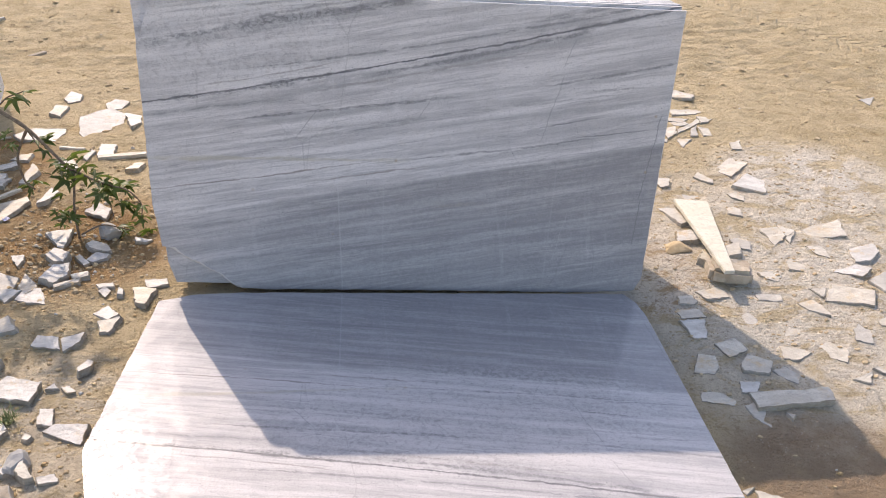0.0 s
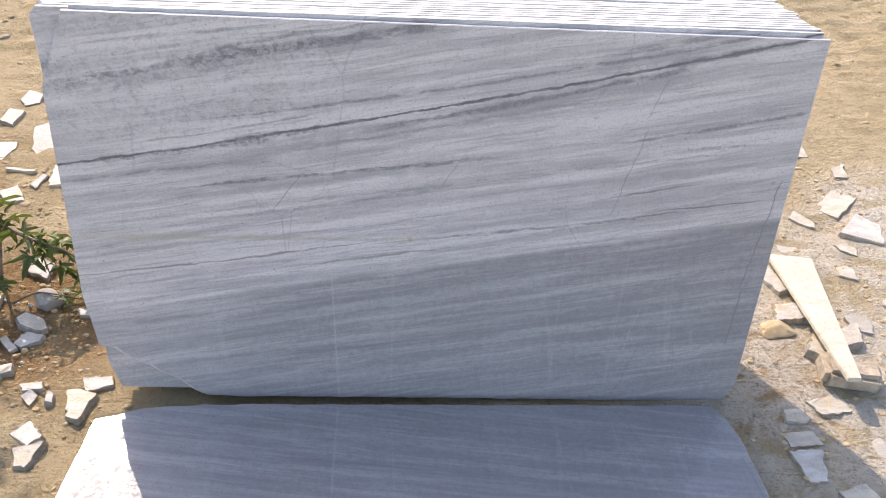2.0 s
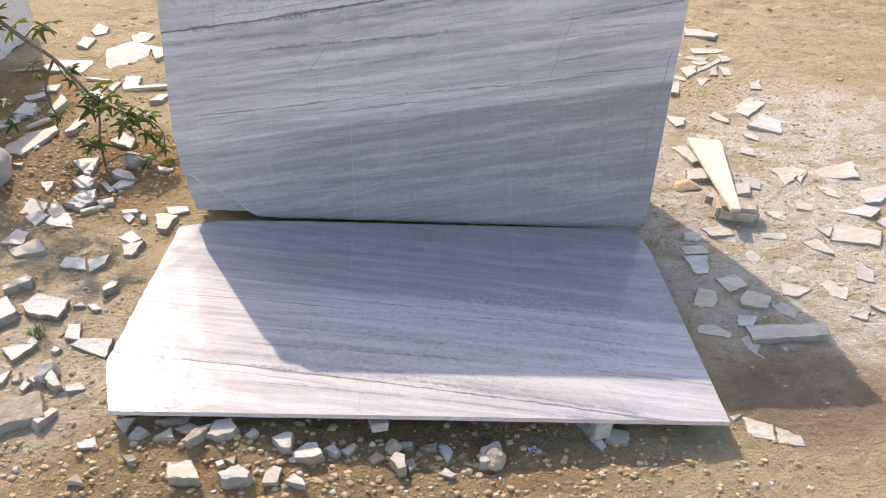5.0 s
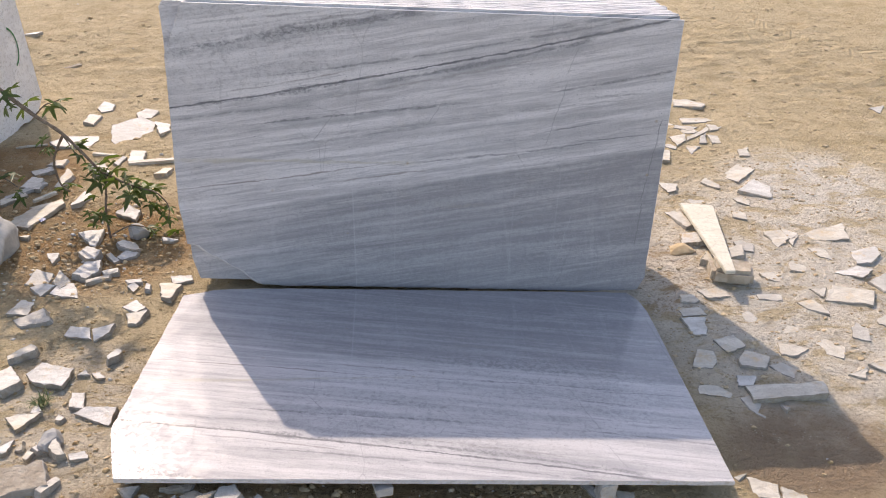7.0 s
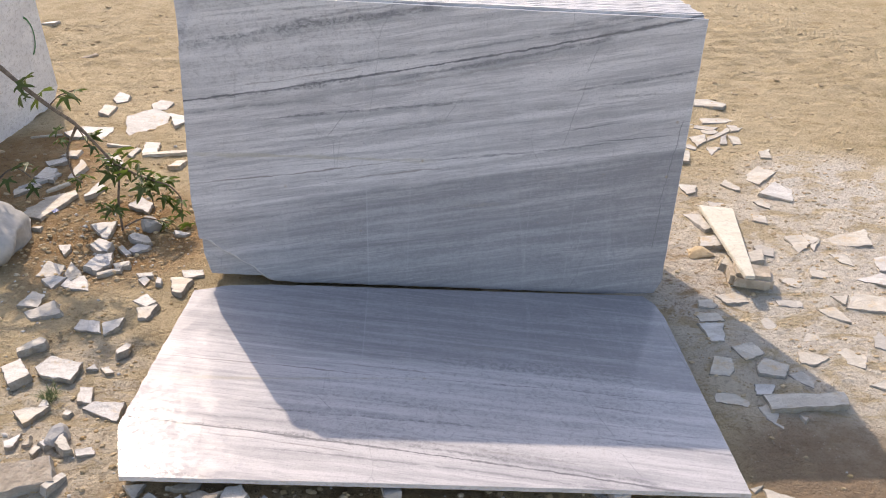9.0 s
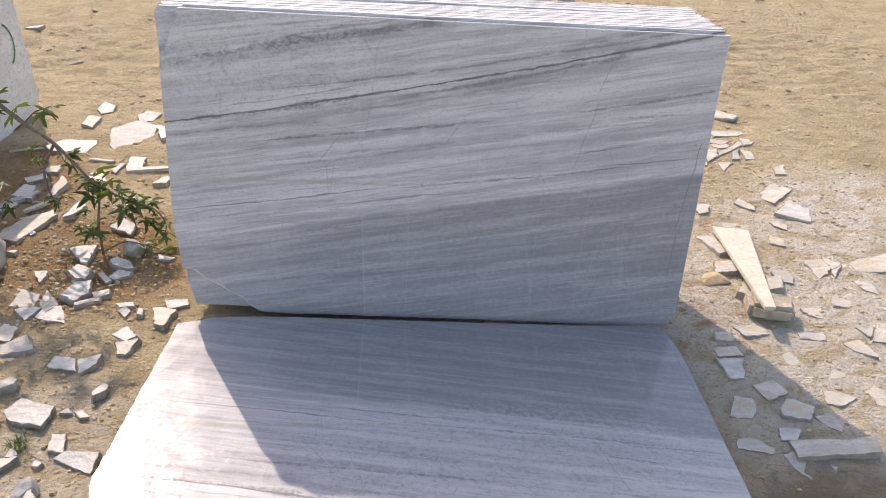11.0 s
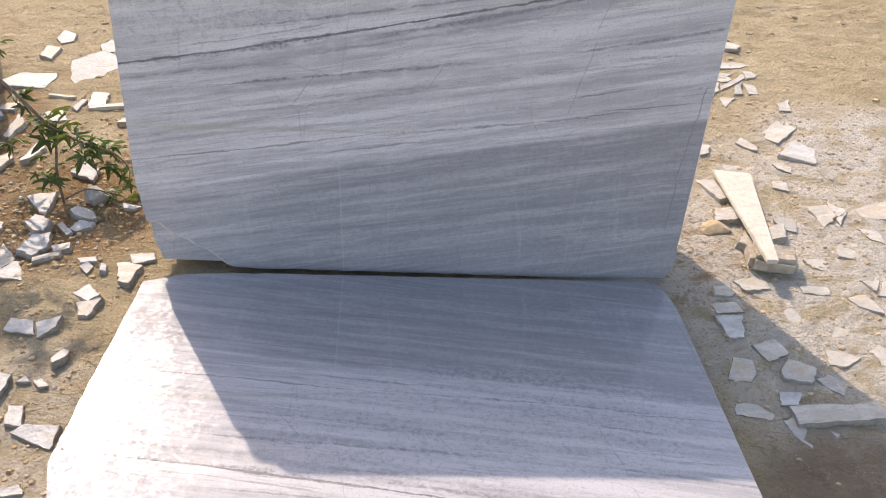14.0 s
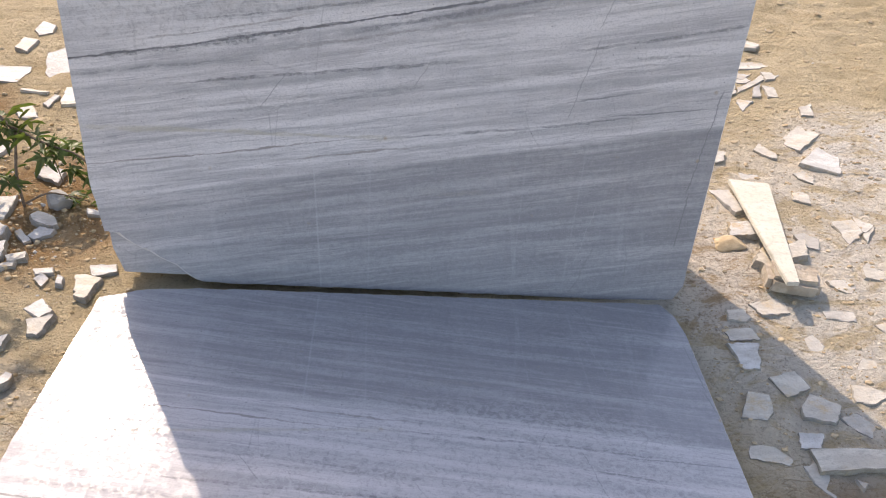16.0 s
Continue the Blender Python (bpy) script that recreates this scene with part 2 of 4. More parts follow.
    patch = k.step(k.math("ADD", k.math("MULTIPLY", dx, dx), k.math("MULTIPLY", dz, dz)), 1.0, 0.35)
    lace = k.noise(k.join(k.math("MULTIPLY", x, 0.8), 11.0, z), 62, 4, 0.62, 0.9)
    col = k.mix(k.math("MULTIPLY", patch, k.step(lace, 0.47, 0.56, 0.0, 0.34)), col, (0.66, 0.655, 0.66))
    col = k.mix(k.math("MULTIPLY", patch, k.step(lace, 0.43, 0.36, 0.0, 0.26)), col, (0.24, 0.24, 0.25))
    col = k.mix(1.0, col, (1.0, 1.0, 1.0), "MULTIPLY")
    damp = k.noise(flat, 11, 6, 0.72)
    wet = k.step(damp, 0.62, 0.4)
    k.set(Base_Color=col, Roughness=k.step(damp, 0.36, 0.66, 0.45, 0.68), Specular_IOR_Level=0.18, Coat_Weight=wet, Coat_Roughness=k.step(lace, 0.36, 0.62, 0.03, 0.2))
    k.bump(k.math("ADD", k.noise(flat, 70, 5, 0.65), k.math("MULTIPLY", lace, 0.4)), 0.14, 0.002)
    return k.m, [socket.node.name for socket in (film, off_x, off_z, dx, dz, col, wet)]


def finish(m, names, film, tone, wet, middle, reach):
    """film: how far dry saw dust dulls the bands. wet: weight of the water film's gloss. middle, reach: where drying water has left a lacework."""
    nodes = [m.node_tree.nodes[n] for n in names]
    for node, hi, lo in ((nodes[0], film * 1.25, film * 0.75), (nodes[6], wet, wet * 0.45)):
        node.inputs["To Min"].default_value, node.inputs["To Max"].default_value = lo, hi
    for node, v in zip(nodes[1:5], (*middle, *reach)):
        node.inputs[1].default_value = v
    nodes[5].inputs[7].default_value = (tone, tone, tone, 1)


def plain_marble(name, light, dark, scale=3.0, dust=0.0, rough=0.55):
    """White marble for broken pieces, with sandy dust and a tone of its own for each piece."""
    k = Mat(name)
    v = k.coord()
    r = k.random()
    sx, sy, sz = k.split(v)
    stretched = k.join(k.math("MULTIPLY_ADD", r, 31.0, k.math("MULTIPLY", sx, 0.5)), k.math("MULTIPLY", sy, 1.3), sz)
    col = k.mix(k.step(k.noise(stretched, scale * 4, 6, 0.68), 0.4, 0.62), dark, light)
    col = k.mix(k.step(k.noise(stretched, scale * 13, 5, 0.7), 0.48, 0.36, 0.0, 0.45), col, tuple(c * 0.68 for c in dark))
    col = k.mix(k.step(r, 0.5, 1.0, 0.0, 0.35), col, (0.36, 0.36, 0.36))
    spot = k.join(k.math("MULTIPLY_ADD", r, 17.0, sx), sy, sz)
    col = k.mix(k.step(k.noise(spot, 55, 5, 0.75), 0.5, 0.66, 0.0, 0.45), col, (0.34, 0.30, 0.24))
    dirt = k.step(k.noise(spot, 9, 7, 0.75), 0.62 - dust, 0.70, 0.0, 0.85)
    col = k.mix(dirt, col, (0.50, 0.375, 0.215))
    k.set(Base_Color=col, Roughness=rough)
    k.bump(k.math("ADD", k.noise(v, 70, 6, 0.65), k.math("MULTIPLY", k.noise(v, 18, 5, 0.6), 1.6)), 0.5, 0.006)
    return k.m


def ground_material():
    k = Mat("sandy_ground")
    v = k.coord()
    x, y, _ = k.split(v)
    big, mid, fine = k.noise(v, 0.7, 5, 0.6), k.noise(v, 5.0, 7, 0.68), k.noise(v, 75, 5, 0.72)
    swept = k.noise(k.join(k.math("MULTIPLY", x, 3.0), k.math("MULTIPLY_ADD", x, 1.1, k.math("MULTIPLY", y, 9.0)), 0.0), 1.0, 7, 0.66, 0.4)
    col = k.mix(k.step(mid, 0.34, 0.66), (0.49, 0.38, 0.215), (0.635, 0.51, 0.315))
    col = k.mix(k.step(big, 0.42, 0.68, 0.0, 0.5), col, (0.665, 0.545, 0.35))
    col = k.mix(k.step(swept, 0.55, 0.7, 0.0, 0.45), col, (0.73, 0.62, 0.43))
    col = k.mix(k.step(swept, 0.42, 0.33, 0.0, 0.45), col, (0.40, 0.275, 0.13))
    # browner, dug-over soil by the shrub and along the slab's front
    soil = k.math("MAXIMUM", k.blob(v, (-1.75, 3.55), (0.7, 0.6), 0.8), k.math("MULTIPLY", k.blob(v, (-0.5, 1.75), (1.3, 0.36), 0.8), 0.75))
    # this one darkens the ground to deepen the neighbouring slabs' cast shadow
    soil = k.math("MAXIMUM", soil, k.blob(v, (-2.5, 4.2), (0.55, 0.75), 0.6))
    soil = k.math("MAXIMUM", soil, k.math("MULTIPLY", k.blob(v, (1.02, 3.2), (0.28, 0.42), 0.8), 0.9))
    soil = k.math("MULTIPLY", soil, k.step(mid, 0.28, 0.6, 0.4, 1.0))
    col = k.mix(soil, col, (0.36, 0.215, 0.09))
    # pale stone dust trodden into the ground, in torn flakes
    dust = k.math("MAXIMUM", k.blob(v, (2.2, 4.1), (0.7, 0.6), 0.9), k.math("MULTIPLY", k.blob(v, (1.7, 3.1), (1.3, 1.4), 0.9), 0.9))
    dust = k.math("MAXIMUM", dust, k.math("MULTIPLY", k.blob(v, (-1.5, 2.25), (0.45, 0.6), 0.9), 0.55))
    flake = k.noise(k.join(x, k.math("MULTIPLY", y, 1.6), 0.0), 4.2, 8, 0.72, 0.6)
    dust = k.math("MULTIPLY", dust, k.step(flake, 0.40, 0.53, 0.12, 1.0))
    col = k.mix(k.math("MULTIPLY", dust, 0.95), col, (0.79, 0.73, 0.63))
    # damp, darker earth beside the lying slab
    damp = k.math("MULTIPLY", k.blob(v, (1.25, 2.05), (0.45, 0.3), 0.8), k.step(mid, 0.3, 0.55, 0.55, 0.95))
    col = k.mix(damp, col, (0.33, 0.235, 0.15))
    near = k.math("MAXIMUM", soil, k.math("MULTIPLY", dust, 0.35))
    col = k.mix(k.math("MULTIPLY", k.step(fine, 0.36, 0.5, 0.55, 0.0), k.math("MULTIPLY_ADD", near, 0.5, 0.5)), col, (0.25, 0.16, 0.08))
    clod = k.noise(v, 24, 7, 0.74)
    col = k.mix(k.math("MULTIPLY", k.step(clod, 0.36, 0.45, 0.75, 0.0), k.math("MULTIPLY_ADD", soil, 0.6, 0.4)), col, (0.20, 0.12, 0.06))
    # fine drying cracks and the rims of trodden flakes
    crack = k.voronoi(k.join(k.math("ADD", x, k.math("MULTIPLY", flake, 0.3)), k.math("MULTIPLY", y, 1.5), 0.0), 6.5, "DISTANCE_TO_EDGE")
    col = k.mix(k.math("MULTIPLY", k.step(crack, 0.022, 0.004, 0.0, 0.5), k.step(k.noise(v, 3.3, 3), 0.5, 0.6)), col, (0.30, 0.205, 0.115))
    # small pocks in the open sand, and the tread of two tyres that crossed it
    pock = k.noise(k.join(k.math("MULTIPLY", x, 9.0), k.math("MULTIPLY_ADD", x, 4.0, k.math("MULTIPLY", y, 24.0)), 3.0), 1.0, 5, 0.7, 0.3)
    pock = k.math("MULTIPLY", k.step(pock, 0.37, 0.30), k.step(y, 3.6, 4.6, 0.35, 1.0))
    col = k.mix(k.math("MULTIPLY", pock, 0.5), col, (0.36, 0.25, 0.135))
    tread = 0.0
    for ox, oy, c, n in ((2.67, 7.21, 0.789, -0.614), (3.5, 6.79, 0.465, -0.886)):
        rx, ry = k.math("SUBTRACT", x, ox), k.math("SUBTRACT", y, oy)
        along = k.math("ADD", k.math("MULTIPLY", rx, c), k.math("MULTIPLY", ry, n))
        across = k.math("SUBTRACT", k.math("MULTIPLY", ry, c), k.math("MULTIPLY", rx, n))
        lug = k.math("SINE", k.math("MULTIPLY_ADD", along, 62.0, k.math("MULTIPLY", k.math("ABSOLUTE", across), -48.0)))
        band = k.math("MULTIPLY", k.step(k.math("ABSOLUTE", across), 0.17, 0.13), k.step(mid, 0.36, 0.5))
        tread = k.math("ADD", tread, k.math("MULTIPLY", band, k.step(lug, 0.35, 0.85)))
    grit = k.step(k.voronoi(v, 60), 0.24, 0.14)
    col = k.mix(k.math("MULTIPLY", grit, k.step(k.noise(v, 9, 3), 0.5, 0.62, 0.0, 0.35)), col, (0.72, 0.66, 0.56))
    k.set(Base_Color=col, Roughness=0.95)
    lumps = k.math("ADD", k.math("MULTIPLY", clod, 0.7), k.math("ADD", k.math("MULTIPLY", swept, 0.7), k.math("MULTIPLY", fine, 0.4)))
    lumps = k.math("ADD", lumps, k.math("MULTIPLY", flake, 0.5))
    lumps = k.math("SUBTRACT", lumps, k.math("MULTIPLY", k.math("ADD", k.math("MULTIPLY", pock, 0.6), tread), 0.25))
    k.bump(k.math("ADD", lumps, k.step(crack, 0.0, 0.02, -0.08, 0.0)), 1.0, 0.05)
    return k.m


def simple(name, a, b, scale, rough, bump=0.2, dist=0.003, island=False):
    k = Mat(name)
    v = k.coord()
    col = k.mix(k.step(k.noise(v, scale, 5, 0.6), 0.35, 0.65), a, b)
    tone = k.island() if island else k.random()
    col = k.mix(k.math("MULTIPLY", tone, 0.35), col, tuple(c * 0.6 for c in a))
    k.set(Base_Color=col, Roughness=rough)
    k.bump(k.noise(v, scale * 3, 4), bump, dist)
    return k.m


def gravel_material():
    k = Mat("gravel")
    r = k.island()
    col = k.mix(k.step(r, 0.35, 0.75), (0.46, 0.325, 0.165), (0.60, 0.47, 0.285))
    col = k.mix(k.step(r, 0.86, 0.9), col, (0.62, 0.59, 0.54))
    col = k.mix(k.step(k.noise(k.coord(), 40, 4), 0.5, 0.7, 0.0, 0.6), col, (0.42, 0.30, 0.18))
    k.set(Base_Color=col, Roughness=0.9)
    return k.m


def leaf_material():
    k = Mat("leaf")
    r = k.random()
    col = k.mix(k.math('MULTIPLY', r, r), (0.028, 0.055, 0.014), (0.12, 0.18, 0.035))
    col = k.mix(k.step(k.noise(k.coord(), 40, 3), 0.4, 0.7, 0.0, 0.35), col, (0.20, 0.22, 0.06))
    k.set(Base_Color=col, Roughness=0.45)
    t = k.t.nodes.new("ShaderNodeBsdfTranslucent")
    k.put(t.inputs["Color"], k.mix(0.5, col, (0.25, 0.35, 0.05)))
    m = k.t.nodes.new("ShaderNodeMixShader")
    m.inputs[0].default_value = 0.3
    k.t.links.new(k.bsdf.outputs[0], m.inputs[1])
    k.t.links.new(t.outputs[0], m.inputs[2])
    k.t.links.new(m.outputs[0], k.t.nodes["Material Output"].inputs[0])
    return k.m


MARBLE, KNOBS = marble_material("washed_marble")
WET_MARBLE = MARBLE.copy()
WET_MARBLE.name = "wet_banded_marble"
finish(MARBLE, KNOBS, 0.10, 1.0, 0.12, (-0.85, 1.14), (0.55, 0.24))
finish(WET_MARBLE, KNOBS, 0.22, 0.83, 0.8, (0.05, 0.80), (0.95, 0.34))
WHITE = plain_marble("white_marble_offcut", (0.63, 0.61, 0.57), (0.49, 0.47, 0.43), dust=0.06)
# tan-grey broken sides, coloured darker to stand for their shaded faces
SHADED_BREAK = plain_marble("shaded_marble_break", (0.40, 0.37, 0.315), (0.29, 0.26, 0.21), scale=8.0, dust=0.10, rough=0.8)
DUSTY = plain_marble("dusty_marble_offcut", (0.60, 0.56, 0.48), (0.48, 0.44, 0.37), dust=0.12)
EDGE = plain_marble("sawn_marble_edge", (0.80, 0.785, 0.775), (0.72, 0.705, 0.70), dust=-0.04, rough=0.6)
CREAM = plain_marble("cream_marble", (0.76, 0.71, 0.57), (0.68, 0.625, 0.48), scale=1.5, dust=-0.05)
GREY = simple("grey_stone", (0.36, 0.35, 0.33), (0.52, 0.50, 0.47), 12, 0.8, 0.5, 0.006)
ROCK = simple("brown_stone", (0.37, 0.31, 0.235), (0.52, 0.45, 0.36), 18, 0.9, 0.8, 0.012)
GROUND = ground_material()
GRAVEL = gravel_material()
CLOD = simple("sand_clod", (0.46, 0.345, 0.205), (0.58, 0.46, 0.30), 20, 0.95, 0.5, 0.006, True)
LEAF = leaf_material()
BARK = simple("bark", (0.14, 0.10, 0.07), (0.24, 0.19, 0.14), 60, 0.85)
TIMBER = simple("weathered_timber", (0.22, 0.16, 0.11), (0.34, 0.26, 0.18), 25, 0.85)
STRAW = simple("dry_straw", (0.48, 0.36, 0.19), (0.62, 0.50, 0.30), 20, 0.8, island=True)
GRASS = simple("grass_blade", (0.07, 0.11, 0.03), (0.16, 0.19, 0.06), 30, 0.6, island=True)
BLUE = simple("blue_plastic", (0.14, 0.18, 0.42), (0.50, 0.52, 0.60), 60, 0.35)
GREEN = simple("green_paint", (0.03, 0.17, 0.06), (0.05, 0.24, 0.09), 30, 0.6)


# ---- helpers for meshes ----
def mesh_of(name, bm, *materials, smooth=False):
    bmesh.ops.recalc_face_normals(bm, faces=bm.faces[:])
    me = bpy.data.meshes.new(name)
    bm.to_mesh(me)
    bm.free()
    for m in materials:
        me.materials.append(m)
    if smooth:
        me.shade_smooth()
    return me


def part(name, bm, material, parent, label="", smooth=False):
    ob = new(name, mesh_of(name, bm, material, smooth=smooth))
    ob.parent = parent
    return tagged(ob, label)


def swell(t):
    t = min(1.0, max(0.0, t))
    return t * t * (3 - 2 * t)


def height(x, y):
    """The lie of the land: a low rise to the left, a heap of spoil under the slab's front."""
    return 0.05 * swell((-0.1 - x) / 1.1) * math.exp(-((y - 2.6) / 1.5) ** 2) + 0.06 * math.exp(-((x + 0.85) / 0.5) ** 2 - ((y - 1.9) / 0.35) ** 2)


def relief(x, y):
    """Small lumps, hollows and wheel ruts on top of the lie of the land."""
    z = 0.010 * noise.noise((x * 2.3, y * 2.3, 0.3)) + 0.008 * noise.noise((x * 9, y * 9, 2.7)) + 0.006 * noise.noise((x * 20, y * 20, 5.1))
    lumps = math.exp(-((x + 1.75) / 0.7) ** 2 - ((y - 3.6) / 0.6) ** 2) + math.exp(-((x + 0.3) / 1.4) ** 2 - ((y - 1.65) / 0.35) ** 2)
    z += lumps * (0.014 * noise.noise((x * 14, y * 14, 8.0)) + 0.010 * noise.noise((x * 30, y * 30, 9.0)))
    far = swell((y - 4.6) / 1.5)
    z += far * (0.022 * noise.noise((x * 2.0 + y * 0.8, y * 7.0 - x * 1.5, 4.0)) + 0.014 * noise.noise((x * 6.0, y * 11.0, 6.0)) + 0.010 * noise.noise((x * 13.0, y * 22.0, 1.0)))
    # tyre treads in the open yard
    for c in (2.9, 4.3):
        d = (x - c) * 0.8 - (y - 6.5) * 0.6
        z -= far * 0.02 * math.exp(-(d / 0.16) ** 2) * (0.6 + 0.4 * math.sin(18 * (x * 0.6 + y * 0.8) + 5 * d))
    return z


def land(x, y):
    return height(x, y) + relief(x, y)


# ---- ground: one sheet out to the horizon ----
def spread(lo, hi, pitch, reach, growth=1.25):
    """Even steps between lo and hi, growing steps beyond."""
    mid = list(np.arange(lo, hi, pitch))
    up, down, s = [], [], pitch
    a, b = lo, hi
    while b < reach:
        up.append(b)
        b, s = b + s, s * growth
    s = pitch * growth
    a -= s
    while a > -reach:
        down.append(a)
        s *= growth
        a -= s
    return down[::-1] + mid + up


def build_ground():
    xs, ys = spread(-3.4, 3.4, 0.022, 400), spread(1.1, 7.0, 0.022, 400)
    verts = [(x, y, land(x, y)) for y in ys for x in xs]
    n = len(xs)
    faces = [(j * n + i, j * n + i + 1, (j + 1) * n + i + 1, (j + 1) * n + i) for j in range(len(ys) - 1) for i in range(n - 1)]
    me = bpy.data.meshes.new("ground")
    me.from_pydata(verts, [], faces)
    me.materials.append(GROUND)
    me.shade_smooth()
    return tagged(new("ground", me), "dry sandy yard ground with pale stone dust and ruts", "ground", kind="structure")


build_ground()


# ---- marble slabs ----
def ragged(outline, step, amount, rng):
    """Walk round a closed outline in short steps, wandering a little from it."""
    pts = []
    for (x0, y0, r0), (x1, y1, _) in zip(outline, outline[1:] + outline[:1]):
        length = math.hypot(x1 - x0, y1 - y0)
        n = max(1, int(length / step))
        for i in range(n):
            f = i / n
            k = amount * r0 * (0 if i == 0 else 1)
            pts.append((x0 + (x1 - x0) * f + rng.uniform(-k, k), y0 + (y1 - y0) * f + rng.uniform(-k, k), r0))
    return pts


def slab_mesh(name, outline, thick, front, seed, step=0.03, arris=0.0025):
    """A sawn slab in its own plane (x along, z away from the joint). front: -1 if the polished face looks to -y, 1 if to +y.
    Each outline point says how ragged the edge is that starts there."""
    rng = random.Random(seed)
    pts = ragged(outline, step, 0.004, rng)
    cx, cz = sum(p[0] for p in pts) / len(pts), sum(p[1] for p in pts) / len(pts)
    bm = bmesh.new()
    rings = []
    # where the edge is broken, the break slants into the face in uneven scoops
    for depth, inset, scoop in ((0.0, arris, 1.0), (arris, 0.0, 0.55), (thick * 0.6, 0.0, 0.12), (thick - arris, 0.0, 0.0), (thick, arris, 0.0)):
        ring = []
        for x, z, torn in pts:
            if torn >= 1.2:
                inset = arris + scoop * (0.012 + 0.03 * abs(noise.noise((x * 14, z * 14, seed))))
            elif torn >= 0.5:
                inset = arris + scoop * 0.006 * max(0.0, noise.noise((x * 22, z * 22, seed)))
            else:
                inset = arris if scoop == 1.0 else inset
            d = math.hypot(x - cx, z - cz)
            ring.append(bm.verts.new((x - (x - cx) / d * inset, -front * depth, z - (z - cz) / d * inset)))
        rings.append(ring)
    n = len(pts)
    face = bm.faces.new(rings[0])
    face.material_index = 0
    bm.faces.new(rings[-1][::-1]).material_index = 0
    for a, b in zip(rings, rings[1:]):
        for i in range(n):
            bm.faces.new((a[i], a[(i + 1) % n], b[(i + 1) % n], b[i])).material_index = 1
    return mesh_of(name, bm, MARBLE, EDGE)


LEAN = math.degrees(math.atan(0.165))
C = math.sqrt(1 + 0.165 ** 2)          # slant length for each metre of height
THICK = 0.0185
STACK = pose(0, 3.09, 0, -LEAN)

# the front slab: cut corner at its top, a broken corner at its foot
FRONT = [(-1.093, 1.297 * C, 0.2), (0.944, 1.220 * C, 0.2), (0.904, 0.150 * C, 0.5), (0.902, 0.060 * C, 0.5), (0.865, -0.015 * C, 0.6), (0.30, 0.014 * C, 0.6),
         (-0.905, 0.068 * C, 1.2), (-1.0, 0.149 * C, 1.2), (-1.108, 0.218 * C, 1.5), (-1.196, 0.275 * C, 0.6), (-1.197, 0.318 * C, 0.6),
         (-1.209, 0.462 * C, 0.3), (-1.184, 1.097 * C, 0.3)]
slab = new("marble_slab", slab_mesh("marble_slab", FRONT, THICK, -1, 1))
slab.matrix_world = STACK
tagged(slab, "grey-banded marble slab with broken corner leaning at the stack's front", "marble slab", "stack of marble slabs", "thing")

rng = random.Random(5)
for i in range(1, 21):
    left = -1.195 + 0.012 * rng.uniform(-1, 1) + 0.0015 * i
    right = 0.925 + 0.008 * rng.uniform(-1, 1) - 0.0012 * i
    top_l = 1.308 * C + rng.uniform(-0.0007, 0.0007)
    top_r = 1.236 * C + rng.uniform(-0.0007, 0.0007)
    if i == 1:
        top_l, top_r, left, right = 1.305 * C, 1.232 * C, -1.188, 0.93
    if i == 2:
        left = -1.19
    foot_l, foot_r = 0.098 * C, 0.0
    cut = [(left + 0.02, top_l - 0.012, 0.2)]
    if i == 1:
        cut = [(left, top_l - 0.24, 0.3), (-1.076, top_l, 0.2)]
    if i == 13:
        cut = [(left, top_l - 0.06, 0.3), (left + 0.20, top_l - 0.055, 0.4), (left + 0.21, top_l - 0.004, 0.2)]
    outline = cut + [(right, top_r, 0.3), (right - 0.03, foot_r + 0.05, 0.3), (right - 0.06, foot_r, 0.4), (left + 0.03, foot_l, 0.4),
                     (left + 0.005, foot_l + 0.1, 0.4), (left, top_l - (0.30 if i == 1 else 0.035 if i != 13 else 0.10), 0.3)]
    other = new("marble_slab", slab_mesh("marble_slab", outline, THICK, -1, 20 + i, 0.06, 0.0008))
    other.matrix_world = STACK @ pose(0, i * 0.0187, i * 0.0187 * 0.10)
    tagged(other, "grey-white marble slab standing in a leaning stack, sawn edge up", "marble slab", "stack of marble slabs", "thing")

# the slab that lies in front of the stack, the mirror half of the front one
LX, LY = 0.044, 0.062
right_way = Vector((1, 0, -LX)).normalized()
fore_way = Vector((0, -1, LY))
fore_way = (fore_way - right_way * fore_way.dot(right_way)).normalized()
up_way = right_way.cross(-fore_way)
LYING = Matrix((right_way, up_way, fore_way)).transposed().to_4x4()
LYING.translation = (0, 3.052, 0.088 + LX * 0.85 - LY * (3.052 - 1.86))
LAID = [(-1.187, 1.163, 0.2), (-1.262, 0.937, 0.5), (-1.205, 0.075, 0.5), (-1.165, 0.060, 0.7), (-1.09, 0.030, 0.9), (-0.88, 0.006, 0.7), (0.2, 0.004, 0.7), (0.808, 0.004, 0.6),
        (0.848, 0.075, 0.6), (0.862, 0.165, 0.4), (0.863, 1.193, 0.2)]
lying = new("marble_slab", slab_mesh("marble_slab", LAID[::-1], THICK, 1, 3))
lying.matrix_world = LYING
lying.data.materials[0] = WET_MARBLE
tagged(lying, "polished grey-banded marble slab lying on stones before the stack", "marble slab", kind="thing")


